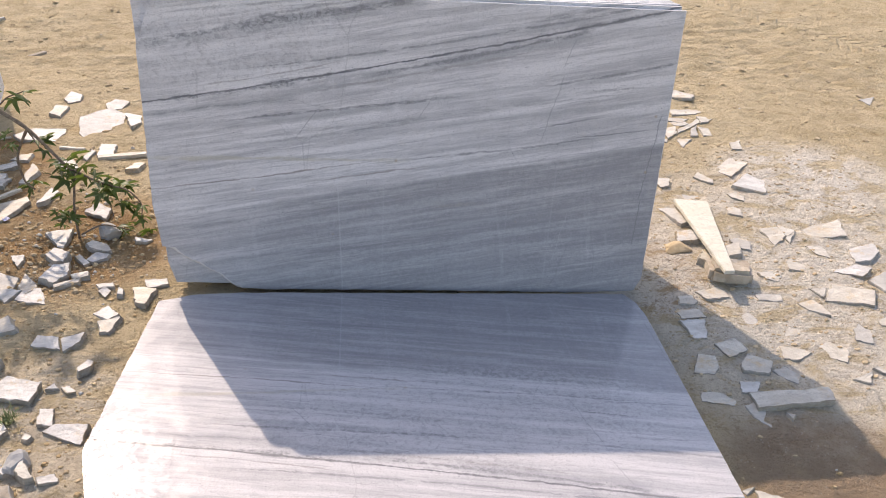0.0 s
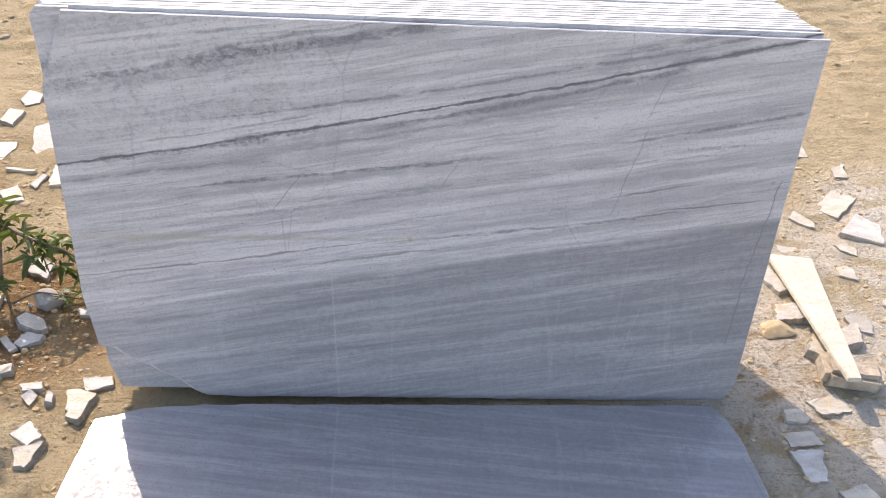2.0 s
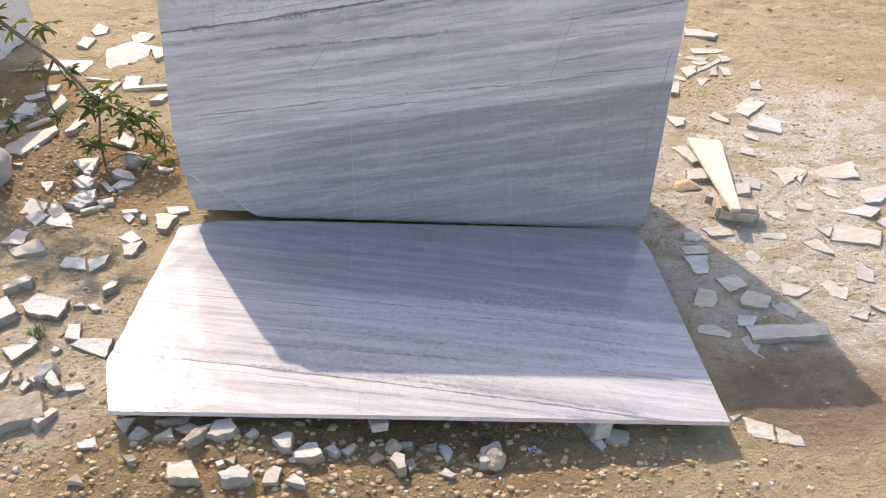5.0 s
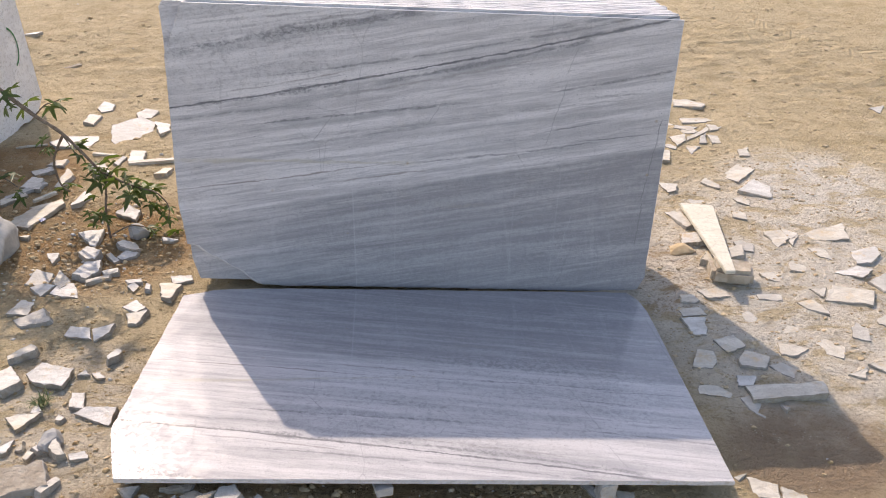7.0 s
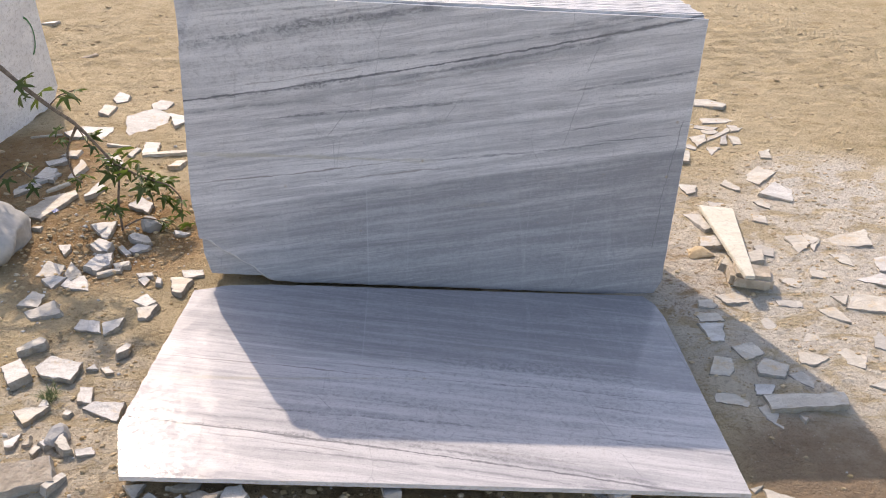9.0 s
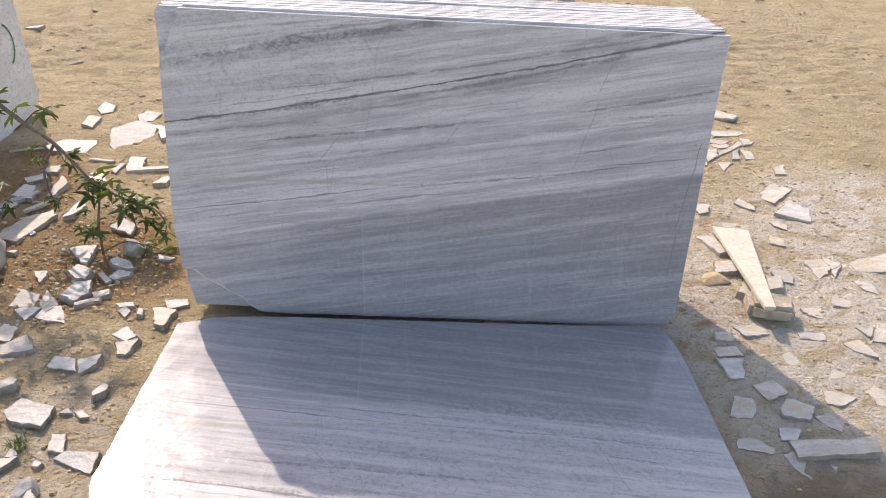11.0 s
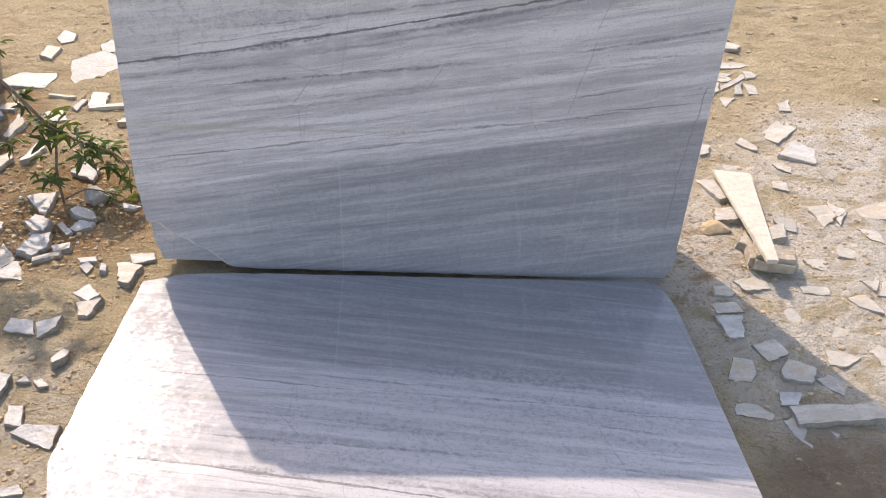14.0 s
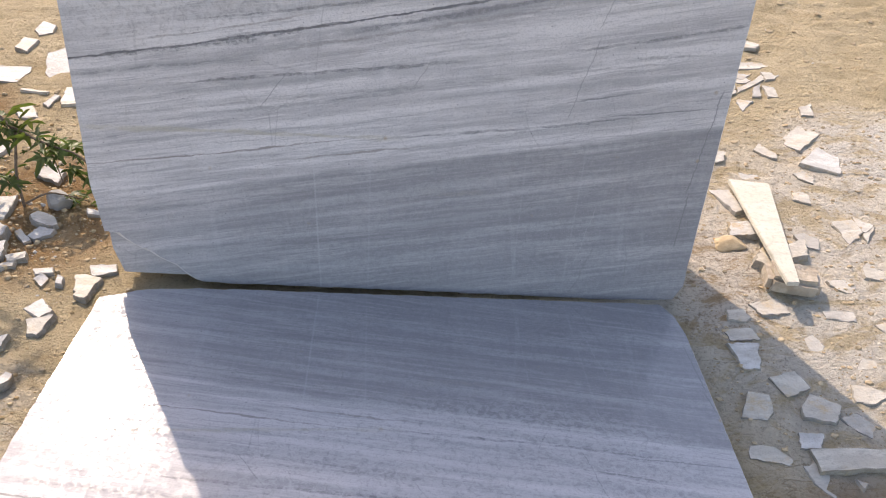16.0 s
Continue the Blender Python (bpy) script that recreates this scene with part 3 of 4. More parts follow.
# ---- stack and slab supports ----
def block(name, size, m, material, label, category, seed=0, rough=0.006, bevel=0.006, group=""):
    """A rough-hewn block, cut finer and shaken a little."""
    rng = random.Random(seed)
    bm = bmesh.new()
    bmesh.ops.create_cube(bm, size=1.0)
    bmesh.ops.scale(bm, vec=size, verts=bm.verts)
    bmesh.ops.bevel(bm, geom=bm.edges[:], offset=bevel, segments=2, affect="EDGES")
    bmesh.ops.subdivide_edges(bm, edges=[e for e in bm.edges if e.calc_length() > 0.05], cuts=2, use_grid_fill=True)
    for v in bm.verts:
        v.co += Vector([rng.uniform(-rough, rough) for _ in range(3)])
    ob = new(name, mesh_of(name, bm, material))
    ob.matrix_world = m
    return tagged(ob, label, category, group)


block("timber_bearer", (0.09, 0.5, 0.09), pose(-0.72, 3.42, land(-0.72, 3.42) + 0.030), TIMBER, "dark timber bearer under the stack's foot", "timber", 2)
block("timber_bearer", (0.09, 0.5, 0.07), pose(0.1, 3.36, land(0.1, 3.36) + 0.012), TIMBER, "dark timber bearer under the stack's foot", "timber", 3)
# unseen, added to keep the sun from shining through under the stack
block("timber_bearer", (1.2, 0.10, 0.12), pose(-0.30, 3.50, land(-0.42, 3.5) + 0.03, 0, 2.3, 0), TIMBER, "added long dark timber bearer blocking sun under the stack's foot", "timber", 4)


# ---- broken offcuts lying about ----
count = [0]


def shard(x, y, thick_cm, *corners, material=None, lift=0.0, tip=None, label="", category="stone offcut", name="marble_offcut"):
    """A flat broken piece: its corners in centimetres about its middle, worn edges, sunk a little into the ground."""
    count[0] += 1
    rng = random.Random(100 + count[0])
    t = ((0.009 if x > 0.9 else 0.0115) if thick_cm <= 2 else thick_cm * 0.0075) * rng.uniform(0.75, 1.3)
    outline = [(a * 0.01, b * 0.01, 1.0) for a, b in corners]
    size = max(math.hypot(a, b) for a, b, _ in outline)
    outline = [(a * rng.uniform(0.93, 1.07), b * rng.uniform(0.93, 1.07), 1.0) for a, b, _ in outline]
    pts = ragged(outline, max(0.012, size * 0.2), min(0.055 * size, 0.006), rng)
    bm = bmesh.new()
    rings = []
    slant = rng.uniform(-0.004, 0.008)
    for z, grow in ((-0.012, slant), (t * 0.35, slant * 0.4 + 0.001), (t - 0.001, 0.0), (t, -0.0018)):
        ring = []
        for a, b, _ in pts:
            d = math.hypot(a, b) or 1
            ring.append(bm.verts.new((a + a / d * grow + rng.uniform(-0.0015, 0.0015), b + b / d * grow, z + (rng.uniform(-0.0015, 0.0015) if z > 0 else 0))))
        rings.append(ring)
    bm.faces.new(rings[-1])
    bm.faces.new(rings[0][::-1])
    n = len(pts)
    # the sides take the second slot, with shade put into its colour
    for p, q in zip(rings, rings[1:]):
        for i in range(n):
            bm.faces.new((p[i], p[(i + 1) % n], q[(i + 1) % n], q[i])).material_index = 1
    if material is None:
        pick = rng.random()
        if y < 2.0 and x < 0.8:
            material = WHITE if pick < 0.3 else DUSTY if pick < 0.6 else ROCK
        else:
            material = WHITE if pick < (0.25 if x > 0.9 else 0.6) else DUSTY
    ob = new(name, mesh_of(name, bm, material, SHADED_BREAK))
    lean = 9 if x < -1.3 else 5
    tx, ty = tip if tip else (rng.uniform(-lean, lean), rng.uniform(-lean, lean))
    ob.matrix_world = pose(x, y, land(x, y) + (0.0 if x > 0.9 else 0.004) + lift, tx, ty, 0)
    if not label:
        big = "large" if size > 0.13 else "small" if size < 0.05 else "flat"
        tone = {"white_marble_offcut": "white marble", "dusty_marble_offcut": "dusty cream marble", "brown_stone": "brown stone"}.get(material.name, "grey stone")
        label = f"{big} broken {tone} offcut lying on sandy ground"
    return tagged(ob, label, category, "scattered marble offcuts")


shard(-3.359, 7.001, 2, (6.2, -7.9), (7.5, 1.4), (-5.2, 6.3), (-8.5, 0.1))
shard(-2.256, 5.350, 2, (-1.4, -7.2), (5.1, -3.4), (4.7, 4.7), (-3.3, 8), (-5.2, -2.1))
shard(-2.284, 5.135, 2, (3.8, -8.8), (4.6, 6.3), (-3.9, 7.5), (-4.5, -4.9))
shard(-1.949, 5.221, 2, (-3, -6.8), (4.7, -5.1), (6.9, 4.7), (-2.4, 6.9), (-6.3, 0.1))
shard(-1.973, 4.937, 2, (-4.7, -17.3), (13.8, -7.4), (11.4, 13.7), (1.6, 18.7), (-12.9, 5), (-9.1, -12.9))
shard(-1.785, 4.987, 2, (-2.9, -3.5), (1.2, -11.7), (6.2, -3.7), (2.6, 8.4), (-7.1, 10.5))
shard(-2.272, 4.790, 2, (-9.2, -8.4), (9.6, -8.1), (12.5, 3.8), (10.1, 9.1), (-7.6, 7), (-15.2, -3.2))
shard(-1.835, 4.546, 2, (5.1, -8.4), (4, 7.7), (-5.6, 8), (-3.4, -7.4))
shard(-1.918, 4.494, 2, (-0, -5.9), (3.1, 4.2), (0.1, 5.1), (-3.1, -3.5))
shard(-1.619, 4.336, 2, (2.6, -4.8), (4.4, 4.2), (-2, 5.2), (-5.2, -4.5))
shard(-2.274, 4.477, 2, (4.6, -4.8), (4.3, 3.8), (-2.4, 4), (-6.5, -2.9))
shard(-2.001, 4.380, 2, (-0.5, -5.6), (7.2, -4.4), (0.2, 8.1), (-6.8, 2.1))
shard(-2.316, 4.203, 2, (6.9, -9.4), (3, 6.3), (-4.3, 8), (-5.6, -4.8))
shard(-2.186, 3.854, 2, (-6.3, -12.4), (4.2, -17.5), (14.8, 7.4), (10.1, 14.1), (-5.6, 8.1), (-17.2, 0.2))
shard(-2.158, 4.237, 2, (0.7, -9.6), (4.6, 3.8), (-2.3, 13), (-3.1, -7.4))
shard(-1.978, 3.993, 2, (0.7, -6.7), (4.6, 4.4), (-2.2, 11.5), (-3, -9.2))
shard(-1.795, 3.579, 2, (1.3, -7.7), (4.4, -8.9), (4.2, 6.8), (-2.5, 5.9), (-7.5, 3.8))
shard(-1.672, 3.815, 2, (4.7, -6.5), (5.5, 1.5), (-3.2, 6.3), (-7, -1.2))
shard(-1.408, 3.546, 2, (-2.7, -1.3), (2.3, -1.5), (4.6, 0.7), (-4.1, 2.1))
shard(-2.320, 4.358, 2, (-3.4, -4.5), (6.9, -1.2), (3.7, 4.2), (-7.3, 1.5))
shard(-2.354, 4.020, 2, (-3.8, -8), (6.2, 2.9), (4, 6.4), (-6.6, -1.3))
shard(-2.125, 3.587, 2, (1.7, -1.8), (1.3, 2.2), (-2.9, -0.5))
shard(-1.598, 3.499, 2, (-3.6, -1.9), (3.3, -4.9), (7.2, -3.4), (3.5, 2.2), (-4.4, 5.9), (-6.1, 2))
shard(-1.747, 3.394, 4, (-0.9, -4.1), (4.2, -5.3), (5, 2.4), (-2.8, 5.9), (-5.3, 1.2))
shard(-1.571, 3.407, 2, (-1.8, -3.5), (4.2, -1.1), (4.7, 2.1), (-2.2, 4.4), (-5, -1.8))
shard(-1.641, 3.390, 2, (1.9, -4.2), (4, -2.2), (-2, 4.3), (-4, 2.2))
shard(-1.710, 3.262, 4, (0.5, -6.8), (5.2, -1.2), (3.2, 7.8), (-3.3, 5), (-5.8, -4.6))
shard(-1.603, 3.247, 2, (-1.9, -3.2), (3.9, -1), (2.8, 2.9), (-5, 1.2))
shard(-1.646, 3.190, 2, (-4.3, -2.9), (5, 0), (4.8, 3.3), (-5.6, -0.5))
shard(-1.915, 3.393, 2, (1.2, -5.5), (2.4, -0.9), (1.4, 3.3), (-5, 3))
shard(-1.920, 3.214, 2, (-0.3, -4.9), (5.2, -2.8), (4.4, 4.4), (-3.5, 7.2), (-5.8, -3.7))
shard(-1.819, 3.195, 2, (2.4, -7.1), (5, -2.2), (-4.2, 10.2), (-3.1, -0.9))
shard(-1.876, 3.132, 2, (1.2, -5.9), (5.5, 1.5), (-0.9, 3.2), (-5.9, 1.1))
shard(-1.776, 3.105, 2, (-1.3, -3.5), (8, -5.2), (2.7, 6.7), (-4, 4.2), (-5.3, -2))
shard(-1.911, 2.985, 2, (3.7, -4.8), (3.9, 4.4), (-2.8, 6), (-4.7, -5.7))
shard(-1.838, 2.904, 2, (-2.7, -5.2), (9.2, -3.7), (3.4, 5.9), (-2.2, 2.8), (-7.8, 0.2))
shard(-1.599, 2.789, 2, (6.6, -4.6), (4, 2.4), (-4.7, 3.9), (-5.8, -1.8))
shard(-1.498, 2.783, 2, (-2.2, -5.5), (3.3, -1.2), (4, 4.5), (-5.2, 2.2))
shard(-1.417, 2.965, 2, (1.8, -5.1), (4.9, -1.1), (-1, 5.5), (-5.8, 0.6))
shard(-1.395, 2.877, 2, (-1.9, -3.8), (1.9, -4.7), (4.4, 5.5), (-4.5, 3))
shard(-1.476, 3.171, 2, (-2.4, -2.2), (4.3, -1.6), (2.8, 2.3), (-4.8, 1.6))
shard(-1.470, 3.127, 2, (1.1, -3.5), (2.5, 0.6), (-0.7, 3), (-3, -0.1))
shard(-1.401, 3.118, 2, (1.4, -2.4), (0.9, 1.7), (-1.4, 2.7), (-1, -1.9))
shard(-1.261, 3.186, 2, (-3.4, -4.1), (4.9, -1.1), (4.1, 2.8), (-5.7, 2.2))
shard(-1.300, 3.094, 2, (-1.9, -6.1), (2.9, -8.9), (5.2, 3.1), (-0.9, 5.7), (-5.4, 6.3))
shard(-1.771, 2.655, 4, (-4.3, -4.9), (4.9, -0.1), (4.3, 2.4), (0.9, 4.7), (-6, -2.1))
shard(-1.408, 2.624, 4, (-1.4, -3.9), (2, -0.2), (2.1, 2.6), (-0.2, 3.4), (-2.7, -1.7))
shard(-1.630, 2.512, 3, (-3.7, -3.8), (8.1, -5.9), (8.5, 3.2), (-4.1, 6.4), (-8.6, 0.3))
shard(-1.783, 2.505, 4, (1.3, -8.8), (8, -2.9), (-1.3, 8.3), (-8, 3.6))
shard(-1.476, 2.380, 2, (3.6, -4.6), (1.8, 4.1), (-3.5, 4.3), (-1.9, -3.7))
shard(-1.382, 2.300, 2, (0.3, -2.9), (6.2, -5.7), (6.7, 2.9), (-5.1, 4.2), (-8.3, 1.5))
shard(-1.648, 2.283, 2, (0.6, -6.2), (6.6, 2.9), (-1.8, 2.5), (-5.5, 0.7))
shard(-1.611, 2.331, 2, (0.4, -1.7), (2.2, -0.4), (-1.2, 3.7), (-1.4, -1.6))
shard(-1.511, 2.290, 2, (1, -1.7), (1.7, 0.3), (-1.5, 2.5), (-1.3, -1))
shard(-1.651, 2.144, 2, (-0.9, -2.7), (1.8, -2.1), (2.2, 4.2), (-2.9, 0.8))
shard(-1.594, 2.147, 2, (1.1, -1.4), (0.3, 2.6), (-1.5, -1.2))
shard(-1.552, 2.105, 2, (0.3, -2.6), (1.8, 1.1), (-0.7, 2.6), (-1.6, -1.2))
shard(-1.524, 2.134, 2, (0, -1.8), (2.1, -0.7), (0.3, 2.6), (-2.5, -0.3))
shard(-1.455, 2.110, 5, (1.2, -3.2), (3.8, -2.5), (-2.3, 5.5), (-2.7, 0.2))
shard(-1.375, 2.086, 2, (-2.1, -2.1), (3.8, -0.9), (1.8, 2.2), (-3.4, 0.6))
shard(-1.550, 1.974, 5, (-6.5, -7.9), (11.7, -2), (7.6, 7.4), (-12.6, 2.4))
shard(-1.431, 1.952, 4, (-0.7, -4.3), (3.2, 2.7), (0.9, 4.1), (-3.3, -2.5))
shard(-1.499, 2.532, 2, (2.6, -0.8), (-0, 2), (-2.5, -1.2))
shard(-1.440, 2.516, 2, (0, -2), (3, -1.1), (-0.2, 2.3), (-3, 0.8))
shard(1.844, 5.351, 2, (-11.1, -6.5), (8.2, -10.1), (13.1, -1.9), (-1.4, 11.4), (-9, 7.2))
shard(1.815, 5.053, 2, (-11.6, -6.4), (5, -4), (13.2, 2.6), (4, 4.8), (-10.5, 3.2))
shard(1.683, 4.919, 2, (-7.5, 0.6), (3.4, -5.2), (9.1, 0.2), (-5.2, 4.3))
shard(1.588, 4.722, 2, (-3.9, -8.7), (3.5, -3), (5.8, 7.5), (-5.5, 4.3))
shard(1.770, 4.836, 2, (-13, -12.7), (13.2, 8.2), (12.2, 11.9), (-12.4, -7.5))
shard(1.750, 4.731, 2, (-4, -5.8), (0.4, -6), (4.8, 8.9), (-1.1, 2.8))
shard(1.827, 4.733, 2, (-3.6, -6.3), (2.4, -6.4), (3.7, 5.8), (-2.4, 6.9))
shard(1.427, 4.499, 2, (-7.2, -8.6), (0.2, -8.8), (6.6, 9.5), (0.3, 8.1))
shard(1.636, 4.605, 2, (-3, -8), (6, 2.6), (-3.1, 5.4))
shard(1.937, 4.514, 2, (-4.6, -5.4), (1.8, -5.5), (6.1, 8.3), (-3.4, 2.7))
shard(1.804, 4.264, 2, (-4.3, -12.5), (11.2, 2.5), (4.5, 13.4), (-11.3, -3.5))
shard(1.869, 4.082, 2, (0.6, -15.2), (11.9, 9.3), (3.2, 13.3), (-15.8, -7.3))
shard(1.596, 4.129, 2, (-1.4, -3.3), (2.9, -5.6), (5, -1.4), (-0.6, 8.8), (-5.7, 1.7))
shard(1.328, 4.075, 2, (-2.7, -5.3), (2.6, -4.1), (5.4, 2.7), (-5.2, 6.5))
shard(1.283, 3.717, 2, (-0.4, -9), (4.6, -8), (2.3, 9), (-6.6, 8))
shard(1.271, 3.502, 4, (-6.6, -4.2), (5.7, -4.6), (5.9, 4.7), (-4.9, 4.1))
shard(1.289, 3.291, 4, (0.5, -5.6), (2.7, -1.7), (1.8, 8.6), (-5.1, -1.4))
shard(1.450, 3.362, 4, (-6.2, -6.6), (2.8, -4.3), (5.7, 7.2), (-2.4, 3.7))
shard(1.735, 3.516, 2, (-3.6, -10), (5.2, -2.1), (4, 6.5), (-5.5, 5.6))
shard(1.805, 3.544, 2, (-3, -2.1), (-0.6, -4.9), (4.9, 0.5), (-1.4, 6.5))
shard(1.806, 3.484, 2, (-2.7, -5.5), (5.2, 5.4), (-2.4, 0))
shard(1.990, 3.524, 2, (-11.7, -5.4), (10.7, -6.2), (13.6, 9.1), (-12.7, 2.5))
shard(2.113, 3.317, 2, (-8.6, -6.5), (-1.4, -7.7), (7.2, 0.2), (8.5, 8.1), (-5.5, 5.9))
shard(1.991, 3.182, 2, (0.5, -5.6), (7.7, -0.1), (3.2, 5), (-11.4, 0.6))
shard(1.869, 2.992, 2, (5.8, -9.1), (12.1, 1.7), (-4.8, 9.3), (-12.9, -1.8))
shard(2.080, 3.091, 2, (-3.4, -7), (5.6, -1.8), (4.7, 7.8), (-6.9, 1))
shard(1.231, 3.046, 2, (-4.5, -4.2), (6.6, -3.4), (5.8, 5.8), (-7.9, 1.8))
shard(1.075, 2.909, 2, (-5.1, -3.2), (6.2, -2.8), (4.9, 3.2), (-5.8, 2.7))
shard(1.061, 2.798, 2, (-3.1, -5.9), (2.4, -6.1), (6.3, 6.6), (-5.7, 5.5))
shard(1.166, 2.668, 2, (-3.4, -6.2), (6.1, -2.2), (3.5, 5.6), (-6.2, 2.9))
shard(1.217, 2.558, 2, (-6.3, -3.6), (3.1, -5.7), (8.4, 1.2), (-0.2, 7), (-5, 1))
shard(1.027, 2.568, 2, (0.6, -5.1), (3.5, -2.4), (4.8, 4.8), (-2.1, 6.2), (-7, -3.7))
shard(1.144, 2.433, 2, (-4.6, -2.9), (2.2, -3.1), (5.3, 2.9), (-2.8, 3.1))
shard(1.006, 2.391, 2, (-7.5, -2.1), (5.4, -4.3), (8.3, 3.5), (-6.3, 2.8))
shard(1.277, 2.355, 3, (-15.1, -4.1), (14.9, -3.8), (15.9, 3.6), (-15.7, 4.3))
shard(1.001, 1.899, 2, (-5, -2.5), (3.7, -5.3), (5.6, 1.4), (-4.2, 6.2))
shard(1.095, 1.857, 2, (-5.2, -2.2), (4.1, -3.4), (4.2, 0.8), (-3.1, 4.8))
shard(1.753, 2.506, 2, (0.4, -4.4), (4.6, 3.2), (-5.1, 1.1))
shard(1.642, 2.464, 2, (0.4, -3.1), (5.1, 3.6), (-5.4, -0.5))
shard(3.197, 5.216, 2, (-2, -6.9), (8, 5.3), (-5.9, 1.5))
shard(1.481, 3.004, 2, (-6, -1.8), (5, -3.1), (6.5, 2.2), (-5.6, 2.7))
shard(1.740, 3.042, 2, (-0.3, -4.6), (4.3, 2.1), (-3.9, 2.4))
shard(1.243, 2.278, 2, (-0.4, -1.9), (1.5, -0.1), (-1.1, 1.9))
shard(0.933, 1.953, 2, (-0.8, -1.6), (2.9, 1.5), (-2.1, 0.2))
shard(-1.152, 1.910, 2, (1.1, -3.6), (3.3, 2), (-4.5, 1.7))
shard(-1.095, 1.862, 2, (-0.1, -1.9), (3.6, 0), (-0.5, 3.1), (-3.1, -1.2))
shard(-0.978, 1.900, 2, (2.9, -1.7), (4, 1.8), (-6.8, -0))
shard(-1.000, 1.844, 2, (2.6, -1.6), (1.2, 2.9), (-3.9, -1.2))
shard(-0.902, 1.829, 4, (-2.1, -3.4), (1.9, -0.3), (4.7, 4.1), (-1.3, 1.9), (-3.2, -2.3))
shard(-0.933, 1.865, 2, (0.1, -2.3), (4.1, 0.5), (0.1, 2.2), (-4.4, -0.3))
shard(-0.819, 1.858, 5, (-1.9, -3.4), (3.3, -2), (4.8, 0.3), (1.8, 4.1), (-3, 2.9), (-5.2, -2.1))
shard(-0.729, 1.849, 2, (-0.2, -1.9), (2.3, 0.4), (0.1, 2.6), (-2.1, -0.9))
shard(-0.622, 1.826, 3, (-0.5, -3.3), (2.2, -3.1), (2.6, 2.5), (-0.3, 3.3), (-4.2, 0.8))
shard(-0.547, 1.797, 4, (-4.2, -2.2), (2.1, -2.8), (4.8, -1.5), (2.6, 3.3), (-0.2, 3.5), (-5.3, -0.2))
shard(-0.465, 1.812, 2, (1.1, -2.1), (1.9, -0.5), (-0.1, 2.3), (-3.1, 0.2))
shard(-0.413, 1.821, 2, (-0.5, -2.9), (2.5, 1.3), (1.2, 2.4), (-3.3, -0.7))
shard(0.052, 1.795, 6, (-0.3, -3.2), (3.7, -1), (3.3, 4.9), (-2.7, 2.6), (-4.1, -3.1))
shard(-0.250, 1.767, 4, (-0.1, -3.6), (2.3, -2.9), (1.8, 1.9), (-1, 4.1), (-2.9, 0.6))
shard(-0.213, 1.775, 2, (-0.6, -2.8), (1.8, -1), (0.6, 2.8), (-1.9, 1.1))
shard(-0.094, 1.821, 2, (0.2, -5.1), (2, 0.1), (0.6, 2.5), (-2.7, 2.5))
shard(-0.146, 1.842, 2, (1.9, -2), (2, 1.6), (-3.8, 0.3))
shard(-0.095, 1.732, 2, (0.9, -1.5), (2.9, -0.5), (-0.7, 2.2), (-3.2, -0))
shard(-0.328, 1.794, 2, (-0.7, -2.3), (3.1, 0.1), (0.2, 2.2), (-2.5, -0.2))
shard(-0.237, 1.844, 2, (-2.3, -0.9), (3.4, -1.1), (2.5, 1.2), (-3.8, 0.9))
shard(-0.926, 1.708, 4, (-3.5, -3.3), (6, -3.4), (2.2, 3.7), (-4.7, 2.9))
shard(-0.758, 1.694, 5, (-3.9, -2), (3.9, -1.9), (4.5, 0.4), (0.6, 3.2), (-5.1, 0.2))
shard(-0.650, 1.709, 2, (-2.6, -3.2), (1.7, -3.1), (2.9, 2.3), (0.2, 3.2), (-2.2, 1))
shard(-1.260, 1.841, 2, (-2.3, -1.9), (4, -1.4), (1.8, 2.8), (-3.4, 0.4))
shard(-1.098, 1.768, 2, (0, -1.6), (2.2, -0.6), (0.4, 1.4), (-2.7, 0.8))
shard(-0.813, 1.740, 2, (-0.4, -1.4), (1.6, -0.4), (0.4, 1.4), (-1.6, 0.4))
shard(-0.779, 1.754, 2, (0.8, -1.8), (1.2, 1.6), (-2.1, 0.1))
shard(-1.254, 1.705, 2, (2.8, -1.4), (-0, 2.1), (-2.7, -0.6))
shard(-0.572, 1.690, 2, (2.8, -2.3), (1.7, 0.6), (-1.1, 2.4), (-3.5, -0.7))



# thin plates trodden into the dusty side
tread = random.Random(31)
for px, py in ((1.33, 2.86), (1.50, 2.78), (1.66, 2.92), (1.42, 2.62), (1.60, 2.62), (1.78, 2.74), (1.93, 2.80), (1.56, 3.16), (1.72, 3.24), (1.90, 3.36), (1.52, 3.44),
               (1.62, 3.76), (1.42, 3.92), (1.70, 3.92), (1.50, 4.64), (1.70, 4.86), (1.60, 5.02), (1.90, 4.92), (1.10, 3.00), (1.14, 2.30), (1.34, 2.50)):
    rim = [(tread.uniform(3.5, 8.0), 72 * i + tread.uniform(-18, 18)) for i in range(5)]
    shard(px, py, 1, *[(r * math.cos(radians(a)), r * math.sin(radians(a))) for r, a in rim], material=DUSTY, lift=-0.005, tip=(tread.uniform(-3, 3), tread.uniform(-3, 3)),
          label="thin dusty marble plate trodden into the ground")

# the few odd ones: a stick of sandstone, thin sawn strips, a long strip propped on a plate
def strip(x0, y0, x1, y1, wide, thick, material, label, lift=0.0, category="stone strip", name="stone_strip"):
    length = math.hypot(x1 - x0, y1 - y0)
    turn = math.degrees(math.atan2(y1 - y0, x1 - x0))
    cx, cy = (x0 + x1) / 2, (y0 + y1) / 2
    return block(name, (length, wide, thick), pose(cx, cy, land(cx, cy) + thick * 0.45 + lift, 0, 0, turn), material, label, category, int(length * 1000), 0.0025, 0.003)


